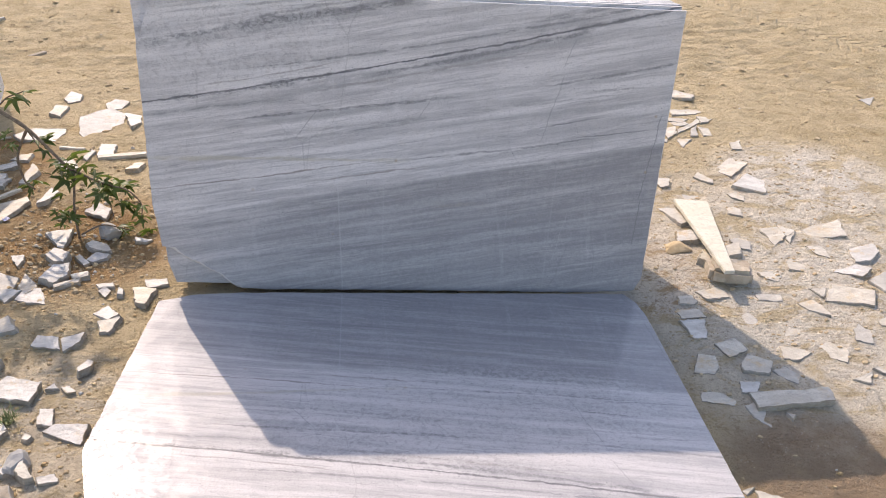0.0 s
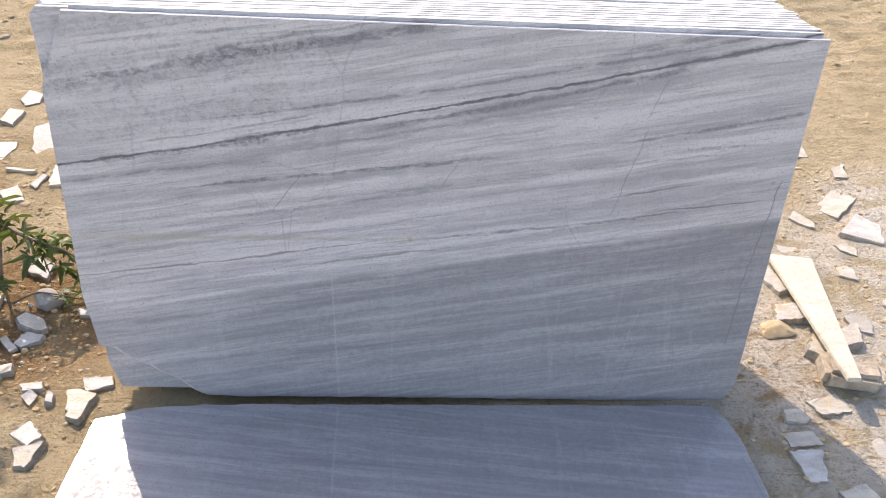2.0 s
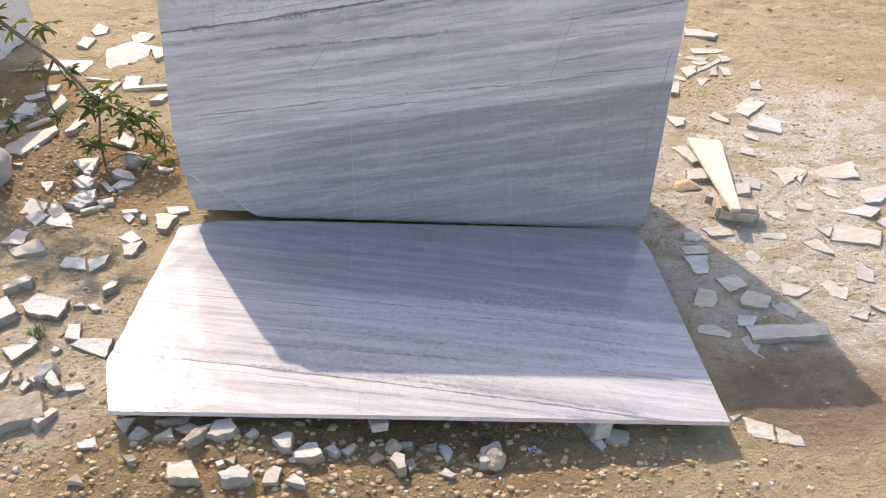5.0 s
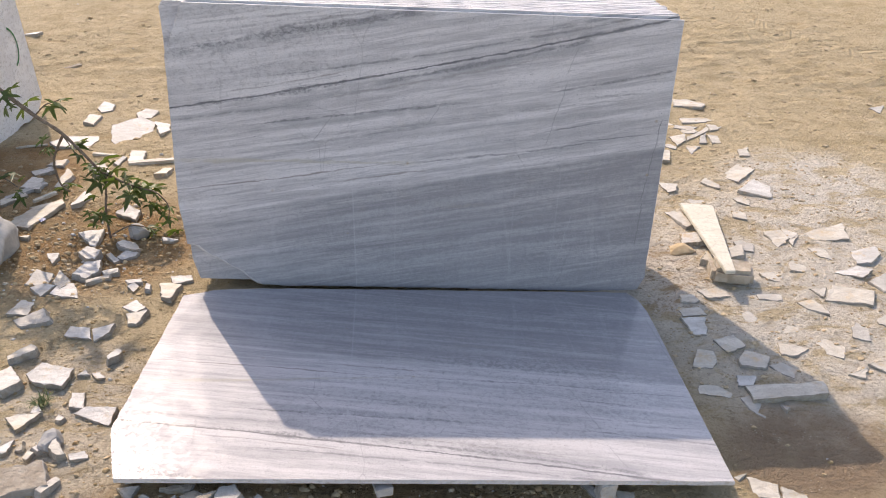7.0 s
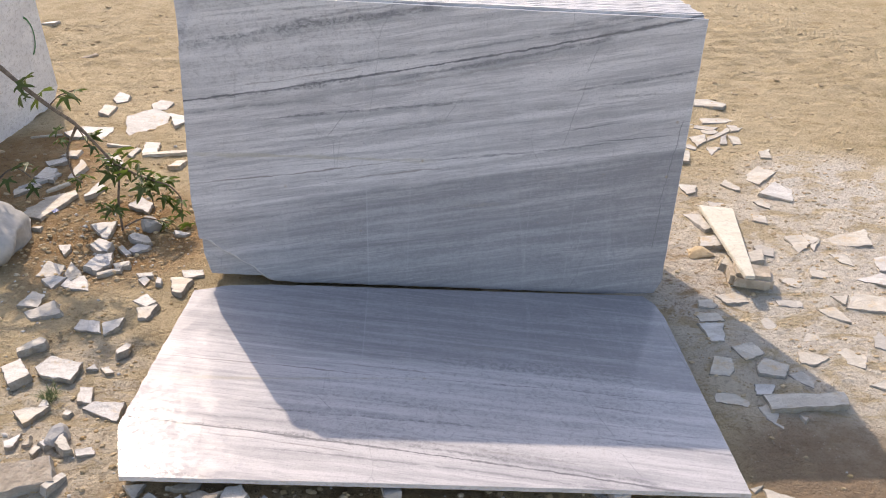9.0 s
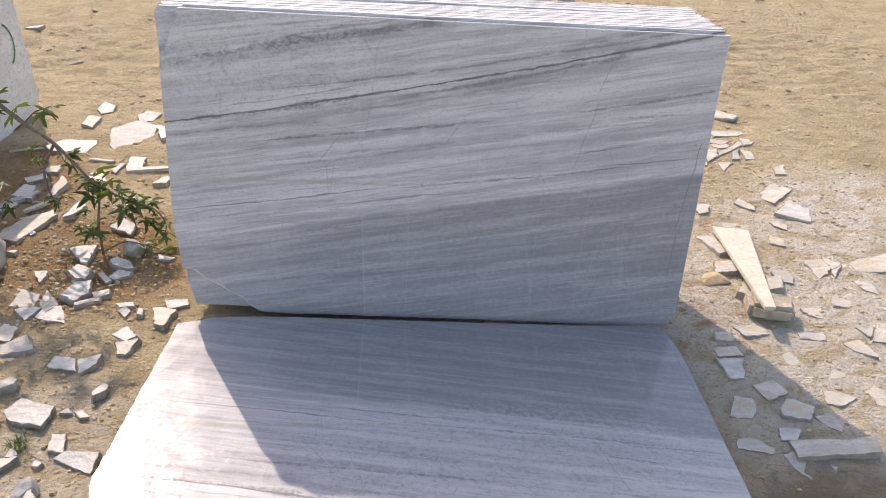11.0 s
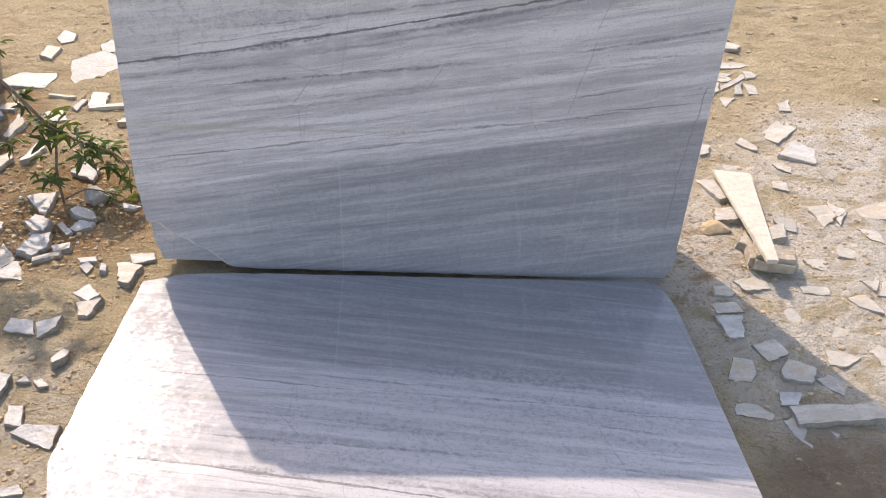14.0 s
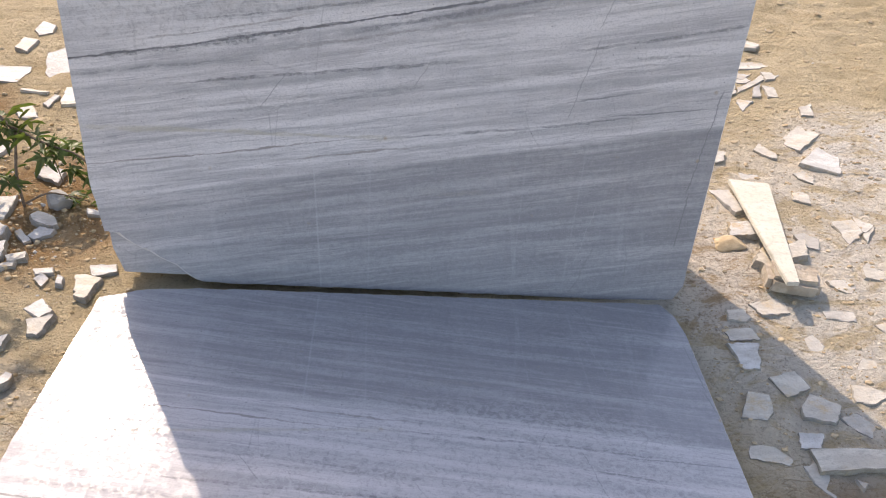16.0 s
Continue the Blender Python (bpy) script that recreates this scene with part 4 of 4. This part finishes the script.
strip(-2.81, 6.16, -2.72, 6.26, 0.03, 0.02, ROCK, "brown stone stick lying on open sand")
strip(-2.12, 4.62, -1.97, 4.59, 0.022, 0.015, DUSTY, "thin dusty marble strip lying on sand")
strip(-1.86, 4.46, -1.60, 4.50, 0.035, 0.022, DUSTY, "long dusty marble strip beside the stack")
strip(-2.23, 3.97, -2.14, 4.07, 0.022, 0.016, DUSTY, "thin marble strip lying across a broken plate", 0.016)
strip(-2.40, 4.02, -2.25, 4.16, 0.03, 0.018, GREY, "thin grey stone strip in the slab rack's shadow")
strip(-2.36, 4.09, -2.24, 4.20, 0.025, 0.018, GREY, "thin grey stone strip in the slab rack's shadow")
strip(-2.62, 4.72, -2.44, 4.76, 0.015, 0.012, DUSTY, "thin pale strip lying in shade")

# ---- the cream wedge propped on a brown block ----
block("rough_block", (0.20, 0.13, 0.085), pose(1.345, 3.165, land(1.345, 3.165) + 0.036, 0, 2, -12), ROCK, "rough brown stone block under the cream wedge", "stone block", 11, 0.004, 0.02)


def wedge():
    a, b, c, d = Vector((1.312, 3.852, 0.016)), Vector((1.488, 3.815, 0.016)), Vector((1.318, 3.066, 0.092)), Vector((1.272, 3.068, 0.092))
    bm = bmesh.new()
    low = [bm.verts.new(p) for p in (a, b, c, d)]
    top = [bm.verts.new(p + Vector((0, 0, 0.020))) for p in (a, b, c, d)]
    bm.faces.new(low[::-1])
    bm.faces.new(top)
    for i in range(4):
        bm.faces.new((low[i], low[(i + 1) % 4], top[(i + 1) % 4], top[i]))
    bmesh.ops.bevel(bm, geom=bm.edges[:], offset=0.003, segments=2, affect="EDGES")
    return tagged(new("stone_wedge", mesh_of("stone_wedge", bm, CREAM)), "long cream marble wedge propped on a brown block", "stone offcut")


wedge()

# ---- packing under the lying slab's front ----
block("packing_stone", (0.060, 0.050, 0.080), pose(0.435, 1.890, 0.046, 0, 0, 8), WHITE, "small white marble block packed under the slab", "packing stone", 21, 0.003, 0.004)
shard(0.490, 1.875, 2, (-4, -2), (3, -3), (5, 2), (-3, 3), label="flat dusty offcut leaning on the packing block")
shard(0.400, 1.885, 2, (-4, 6), (-1, 7), (5, -5), (3, -7), label="long thin offcut under the slab's front edge")
block("packing_stone", (0.055, 0.20, 0.03), pose(-0.335, 1.955, land(-0.335, 1.955) + 0.040, -14, 0, 14), WHITE, "sawn marble bar packed under the slab", "packing stone", 22, 0.002, 0.003)
block("packing_stone", (0.16, 0.14, 0.055), pose(-0.98, 2.03, land(-0.98, 2.03) + 0.022, 0, 3, 20), GREY, "grey stone packed under the slab's front", "packing stone", 23, 0.008, 0.012)
block("packing_stone", (0.20, 0.16, 0.05), pose(0.55, 2.85, land(0.55, 2.85) - 0.006, 0, 2, 5), GREY, "grey stone packed under the slab's back", "packing stone", 24, 0.008, 0.012)
block("packing_stone", (0.18, 0.16, 0.06), pose(-0.85, 2.80, land(-0.85, 2.80) + 0.012, 0, 2, 5), GREY, "grey stone packed under the slab's back", "packing stone", 25, 0.008, 0.012)


# ---- loose boulders ----
def boulder(name, x, y, size, seed, material, label, sink=0.3, turn=0, category="stone"):
    bm = bmesh.new()
    bmesh.ops.create_icosphere(bm, subdivisions=4 if max(size) > 0.15 else 3, radius=1.0)
    for v in bm.verts:
        p = v.co.copy()
        d = 1 + 0.35 * noise.noise(p * 1.1 + Vector((seed * 3.1, 0, 0))) + 0.14 * noise.noise(p * 3.0 + Vector((0, seed * 2.3, 0)))
        q = p * d
        # flatten towards a few broken faces
        for i in range(5):
            n = Vector((math.sin(seed + i * 2.1), math.cos(seed * 1.7 + i * 1.3), math.sin(seed * 0.6 + i * 2.9))).normalized()
            over = q.dot(n) - 0.72
            if over > 0:
                q -= n * over * 0.85
        v.co = (q.x * size[0], q.y * size[1], q.z * size[2])
    ob = new(name, mesh_of(name, bm, material, smooth=max(size) > 0.15))
    ob.matrix_world = pose(x, y, land(x, y) + size[2] * (1 - 2 * sink) * 0.8, 0, 0, turn)
    return tagged(ob, label, category)


boulder("boulder", -2.36, 3.42, (0.25, 0.27, 0.20), 3, GREY, "pale grey weathered boulder beside the shrub", 0.25)
boulder("stone_chunk", -1.575, 3.61, (0.05, 0.045, 0.05), 5, GREY, "grey stone chunk half buried by the shrub", 0.15)
boulder("stone_chunk", -1.49, 2.16, (0.045, 0.05, 0.035), 6, GREY, "small dark grey stone on gravelly soil", 0.2)
boulder("stone_chunk", -1.02, 1.99, (0.07, 0.05, 0.04), 7, GREY, "grey stone in the slab's shadow", 0.2)
boulder("stone_chunk", -0.90, 1.96, (0.05, 0.04, 0.035), 8, GREY, "grey stone in the slab's shadow", 0.2)
boulder("stone_chunk", -1.14, 1.99, (0.06, 0.05, 0.035), 9, GREY, "grey stone in the slab's shadow", 0.2)
boulder("stone_chunk", 0.05, 1.79, (0.045, 0.045, 0.04), 10, ROCK, "brown stone lump before the slab", 0.2)
boulder("stone_chunk", -0.27, 1.83, (0.03, 0.03, 0.025), 12, ROCK, "brown stone lump before the slab", 0.2)
boulder("stone_chunk", 1.19, 3.42, (0.07, 0.05, 0.035), 14, CLOD, "brown clod beside the stack's foot", 0.42)

# ---- slabs in the neighbouring rack, seen at the edge ----
far_rng = random.Random(9)
# the rear ones are out of view, added to block skylight from the shadow
for i in range(18):
    foot = -0.02
    outline = [(-1.6, 1.25, 0.3), (0.0, 1.22, 0.3), (0.0, foot + 0.10, 0.6), (-0.09, foot + 0.02, 3.0), (-0.5, foot, 3.0), (-1.6, foot, 1.0)]
    other = new("marble_slab", slab_mesh("marble_slab", outline, 0.02, 1, 60 + i, 0.03))
    other.matrix_world = pose(-2.69 - i * 0.0225, 5.36 + far_rng.uniform(-0.02, 0.02), land(-2.75, 5.0) + 0.01, 0, 0, 82)
    other.data.materials[0] = EDGE
    tagged(other, "dusty white marble slab upright in a neighbouring row", "marble slab", "neighbouring slabs", "thing")
bm = bmesh.new()
ring = []
for i in range(25):
    a = radians(-70 + 140 * i / 24)
    for r in (0.10, 0.112):
        ring.append(bm.verts.new((r * math.cos(a) * 0.9, 0.0, r * math.sin(a) * 1.2)))
for i in range(24):
    bm.faces.new((ring[2 * i], ring[2 * i + 1], ring[2 * i + 3], ring[2 * i + 2]))
mark = new("paint_mark", mesh_of("paint_mark", bm, GREEN))
mark.matrix_world = pose(-2.69, 5.36, 0, 0, 0, 82) @ pose(-0.21, -0.0235, 0.50)
tagged(mark, "curved green paint mark on a marble slab", "paint mark")

# ---- flat stone and pink rock far behind the stack ----
block("stone_plate", (1.4, 0.5, 0.12), pose(0.36, 7.95, land(0.36, 7.95) + 0.05, 0, 0, -2), GREY, "grey stone plate lying far behind the stack", "stone plate", 31, 0.004, 0.01)
boulder("rock", 1.2, 7.80, (0.10, 0.09, 0.07), 15, ROCK, "pinkish brown rock beside the grey plate", 0.2)


# ---- shrub ----
def tube(bm, points, r0, r1, sides=7):
    """A tapered stem along a smooth line through the points."""
    line = []
    pts = [Vector(p) for p in points]
    for i in range(len(pts) - 1):
        p0, p1, p2, p3 = pts[max(0, i - 1)], pts[i], pts[i + 1], pts[min(len(pts) - 1, i + 2)]
        for j in range(6):
            t = j / 6
            line.append(0.5 * ((2 * p1) + (p2 - p0) * t + (2 * p0 - 5 * p1 + 4 * p2 - p3) * t * t + (3 * p1 - p0 - 3 * p2 + p3) * t ** 3))
    line.append(pts[-1])
    rings = []
    for i, p in enumerate(line):
        d = (line[min(i + 1, len(line) - 1)] - line[max(i - 1, 0)]).normalized()
        u = d.cross(Vector((0.3, 0.2, 1))).normalized()
        v = d.cross(u)
        r = (r0 + (r1 - r0) * i / (len(line) - 1)) * (1 + 0.25 * noise.noise(p * 40))
        rings.append([bm.verts.new(p + u * r * math.cos(a) + v * r * math.sin(a)) for a in [2 * math.pi * s / sides for s in range(sides)]])
    for a, b in zip(rings, rings[1:]):
        for i in range(sides):
            bm.faces.new((a[i], a[(i + 1) % sides], b[(i + 1) % sides], b[i]))
    bm.faces.new(rings[0][::-1])
    bm.faces.new(rings[-1])


def leaf_mesh(seed):
    """A hand-shaped leaf with five pointed lobes, folded along its ribs, 1 long."""
    rng = random.Random(seed)
    bm = bmesh.new()
    base = bm.verts.new((0, 0, 0))
    rim = []
    lobes = (-112, -58, 0, 58, 112)
    sizes = (0.5, 0.82, 1.0, 0.82, 0.5)
    for i, (a, r) in enumerate(zip(lobes, sizes)):
        r *= rng.uniform(0.85, 1.1)
        for da, f, z in ((-13, 0.52, 0.05), (-7, 0.78, 0.02), (0, 1.0, -0.14), (7, 0.78, 0.02), (13, 0.52, 0.05)):
            t = radians(a + da)
            rim.append(bm.verts.new((math.sin(t) * r * f, math.cos(t) * r * f, (z - 0.10 * f) * r)))
        if i < 4:
            t = radians((a + lobes[i + 1]) / 2)
            rim.append(bm.verts.new((math.sin(t) * 0.3, math.cos(t) * 0.3, 0.03)))
    for a, b in zip(rim, rim[1:]):
        bm.faces.new((base, a, b))
    return mesh_of("leaf", bm, LEAF, smooth=True)


LEAVES = [leaf_mesh(i) for i in range(5)]
shrub = new("shrub")
shrub.matrix_world = pose(-1.713, 3.60, land(-1.713, 3.60))
tagged(shrub, "straggly green shrub with lobed leaves drooping over rubble", "shrub")
BASE = Vector((-1.713, 3.60, land(-1.713, 3.60)))


def stem(r0, r1, *points):
    bm = bmesh.new()
    tube(bm, [Vector(p) - BASE for p in points], r0, r1)
    part("branch", bm, BARK, shrub, smooth=True)


stem(0.013, 0.006, (-2.62, 3.98, 1.10), (-2.35, 3.92, 0.88), (-2.16, 3.85, 0.725), (-2.02, 3.82, 0.605), (-1.90, 3.80, 0.513), (-1.77, 3.75, 0.374), (-1.714, 3.73, 0.314))
stem(0.006, 0.006, (-1.714, 3.73, 0.314), (-1.715, 3.68, 0.24), (-1.717, 3.63, 0.16), (-1.713, 3.60, 0.03))
stem(0.006, 0.002, (-1.73, 3.74, 0.33), (-1.62, 3.69, 0.30), (-1.53, 3.66, 0.28), (-1.45, 3.63, 0.27), (-1.40, 3.62, 0.20), (-1.41, 3.61, 0.13))
stem(0.007, 0.004, (-1.90, 3.80, 0.513), (-1.95, 3.79, 0.43), (-1.975, 3.78, 0.36), (-1.96, 3.76, 0.26), (-1.92, 3.75, 0.22))
stem(0.004, 0.002, (-2.02, 3.82, 0.605), (-1.97, 3.84, 0.65), (-1.93, 3.86, 0.66), (-1.90, 3.87, 0.67))
stem(0.004, 0.002, (-1.90, 3.80, 0.50), (-1.87, 3.79, 0.44), (-1.85, 3.78, 0.38))
stem(0.004, 0.002, (-1.58, 3.68, 0.29), (-1.56, 3.66, 0.22), (-1.55, 3.65, 0.12))
stem(0.005, 0.002, (-1.70, 3.60, 0.05), (-1.60, 3.60, 0.10), (-1.52, 3.61, 0.08), (-1.46, 3.62, 0.05))
stem(0.006, 0.003, (-2.55, 3.95, 0.02), (-2.42, 3.93, 0.16), (-2.32, 3.91, 0.22), (-2.25, 3.90, 0.17))

stem(0.013, 0.005, (-2.62, 3.98, 1.10), (-2.62, 4.25, 1.42), (-2.55, 4.55, 1.70), (-2.46, 4.78, 1.92))
stem(0.008, 0.003, (-2.55, 4.55, 1.70), (-2.66, 4.78, 1.84), (-2.80, 5.02, 1.95))
stem(0.007, 0.003, (-2.58, 4.42, 1.58), (-2.46, 4.52, 1.66), (-2.36, 4.58, 1.68))

leaf_rng = random.Random(77)


def leaves(n, centre, spread_m, size, droop=0.6):
    for _ in range(n):
        p = Vector(centre) + Vector([leaf_rng.gauss(0, spread_m * k) for k in (1, 0.8, 0.7)])
        p.z = max(p.z, land(p.x, p.y) + 0.025)
        ob = new("leaf", LEAVES[leaf_rng.randrange(5)])
        ob.parent = shrub
        s = size * leaf_rng.uniform(0.6, 1.75)
        ob.matrix_basis = Matrix.Translation(p - BASE) @ pose(0, 0, 0, leaf_rng.uniform(-75, 15) * droop, leaf_rng.uniform(-50, 50), leaf_rng.uniform(0, 360)) @ Matrix.Scale(s, 4)


leaves(22, (-1.74, 3.74, 0.33), 0.045, 0.060)
leaves(24, (-1.535, 3.66, 0.25), 0.050, 0.055)
leaves(6, (-1.60, 3.68, 0.30), 0.04, 0.05)
leaves(8, (-1.75, 3.62, 0.15), 0.03, 0.055)
leaves(4, (-1.94, 3.76, 0.24), 0.025, 0.055)
leaves(4, (-1.95, 3.86, 0.68), 0.035, 0.055)
leaves(4, (-2.02, 3.81, 0.45), 0.03, 0.055)
leaves(5, (-1.85, 3.79, 0.43), 0.03, 0.055)
leaves(4, (-1.42, 3.62, 0.17), 0.03, 0.05)
leaves(7, (-1.49, 3.62, 0.06), 0.04, 0.055)
leaves(6, (-2.28, 3.90, 0.18), 0.05, 0.055)
leaves(6, (-2.10, 3.84, 0.68), 0.04, 0.05)
leaves(12, (-2.45, 3.93, 0.85), 0.10, 0.06)
leaves(36, (-2.48, 4.72, 1.84), 0.11, 0.075)
leaves(24, (-2.36, 4.58, 1.68), 0.09, 0.065)
leaves(30, (-2.80, 5.00, 1.92), 0.10, 0.075)


# ---- grass tuft, straw and scraps ----
def tuft(x, y, n, reach, material, name, label, category, upright=1.0):
    rng = random.Random(int(x * 100))
    bm = bmesh.new()
    for _ in range(n):
        a, r = rng.uniform(0, 6.283), reach * rng.uniform(0.5, 1.0)
        o = Vector((rng.gauss(0, reach * 0.15), rng.gauss(0, reach * 0.15), 0))
        d, side = Vector((math.cos(a), math.sin(a), 0)), Vector((-math.sin(a), math.cos(a), 0)) * 0.0022
        prev = None
        for j in range(5):
            f = j / 4
            c = o + d * r * f * 0.7 + Vector((0, 0, upright * r * (f - 0.55 * f * f)))
            now = (bm.verts.new(c - side * (1.05 - f)), bm.verts.new(c + side * (1.05 - f)))
            if prev:
                bm.faces.new((prev[0], prev[1], now[1], now[0]))
            prev = now
    ob = new(name, mesh_of(name, bm, material))
    ob.matrix_world = pose(x, y, land(x, y))
    return tagged(ob, label, category, kind="stuff")


tuft(-1.605, 2.375, 70, 0.085, GRASS, "grass_tuft", "small tuft of green and dry grass among offcuts", "grass")
tuft(-1.55, 2.33, 24, 0.05, STRAW, "dry_grass", "dry straw-coloured grass blades among offcuts", "grass", 0.6)
tuft(0.10, 1.93, 30, 0.11, STRAW, "dry_grass", "dry grass stalks in the slab's shadow", "grass", 0.5)
tuft(0.26, 1.92, 24, 0.09, STRAW, "dry_grass", "dry grass stalks in the slab's shadow", "grass", 0.5)
tuft(-2.2, 4.1, 26, 0.08, STRAW, "dry_grass", "dry grass stalks by the shrub", "grass", 0.4)


def scrap(x, y, size, seed):
    rng = random.Random(seed)
    bm = bmesh.new()
    bmesh.ops.create_grid(bm, x_segments=6, y_segments=6, size=size)
    for v in bm.verts:
        v.co.z = 0.006 + 0.5 * size * abs(noise.noise(v.co * 45 + Vector((seed, 0, 0)))) + rng.uniform(0, 0.002)
        v.co.x *= 0.8 + 0.4 * abs(noise.noise(v.co * 20))
    ob = new("plastic_scrap", mesh_of("plastic_scrap", bm, BLUE))
    ob.modifiers.new("film", "SOLIDIFY").thickness = 0.001
    ob.matrix_world = pose(x, y, land(x, y) + 0.002, 0, 0, seed * 50)
    return tagged(ob, "crumpled scrap of blue and white plastic film", "litter")


scrap(-2.105, 3.76, 0.016, 1)
scrap(0.195, 1.825, 0.014, 2)


# ---- gravel, chips and clods: too many to count ----
def chips(name, n, place, lo, hi, seed, label, material, flat=0.6):
    """Small broken chips strewn by place(rng) -> x, y."""
    rng = random.Random(seed)
    verts, faces = [], []
    for _ in range(n):
        x, y = place(rng)
        r = lo + (hi - lo) * rng.random() ** 5
        z = land(x, y)
        turn, k = rng.uniform(0, 6.283), len(verts)
        sides = rng.choice((4, 5, 5, 6))
        hgt = r * flat * rng.uniform(0.6, 1.4)
        lean_x, lean_y = rng.uniform(-0.25, 0.25), rng.uniform(-0.25, 0.25)
        for level, scale in ((-0.3, 1.0), (0.55, 0.95), (1.0, 0.6)):
            for i in range(sides):
                a = turn + 6.283 * i / sides
                q = r * scale * (0.7 + 0.5 * rng.random())
                dx, dy = q * math.cos(a), 0.75 * q * math.sin(a)
                verts.append((x + dx, y + dy, z + level * hgt + lean_x * dx + lean_y * dy))
        for lev in range(2):
            for i in range(sides):
                j = (i + 1) % sides
                faces.append((k + lev * sides + i, k + lev * sides + j, k + (lev + 1) * sides + j, k + (lev + 1) * sides + i))
        faces.append(tuple(k + 2 * sides + i for i in range(sides)))
    me = bpy.data.meshes.new(name)
    me.from_pydata(verts, [], faces)
    me.materials.append(material)
    return tagged(new(name, me), label, "gravel", kind="stuff")


chips("gravel", 3200, lambda r: (r.gauss(-0.45, 0.85), r.gauss(1.62, 0.22)), 0.002, 0.016, 1, "brown and white gravel chips before the lying slab", GRAVEL)
chips("gravel", 1500, lambda r: (r.gauss(-1.6, 0.28), r.gauss(2.3, 0.5)), 0.002, 0.011, 2, "brown and white gravel chips beside the lying slab", GRAVEL)
chips("gravel", 1500, lambda r: (r.gauss(-1.8, 0.3), r.gauss(3.6, 0.4)), 0.002, 0.015, 3, "brown soil clods and marble chips by the shrub", GRAVEL)
chips("gravel", 700, lambda r: (r.uniform(0.95, 2.4), r.uniform(2.5, 5.3)), 0.002, 0.008, 4, "small chips strewn on dusty ground", GRAVEL, 0.4)
chips("gravel", 700, lambda r: (r.uniform(-3.3, 4.0), r.uniform(4.2, 9.0)), 0.003, 0.012, 5, "small chips strewn over the open yard", GRAVEL, 0.4)
chips("sand_clods", 3000, lambda r: (r.uniform(-3.6, 4.2), r.uniform(3.9, 9.0)), 0.004, 0.026, 6, "crumbled sand clods over the open yard", CLOD, 0.35)
chips("sand_clods", 1800, lambda r: (r.gauss(-1.75, 0.4), r.gauss(3.4, 0.6)), 0.003, 0.016, 7, "crumbled brown soil clods by the shrub", CLOD, 0.6)
chips("sand_clods", 2400, lambda r: (r.uniform(0.9, 2.5), r.uniform(2.4, 4.6)), 0.003, 0.016, 8, "crumbled sand clods on dusty ground", CLOD, 0.35)
chips("sand_clods", 3200, lambda r: (r.gauss(-0.3, 0.8), r.gauss(1.6, 0.2)), 0.002, 0.016, 9, "crumbled brown soil clods before the slab", CLOD, 0.55)
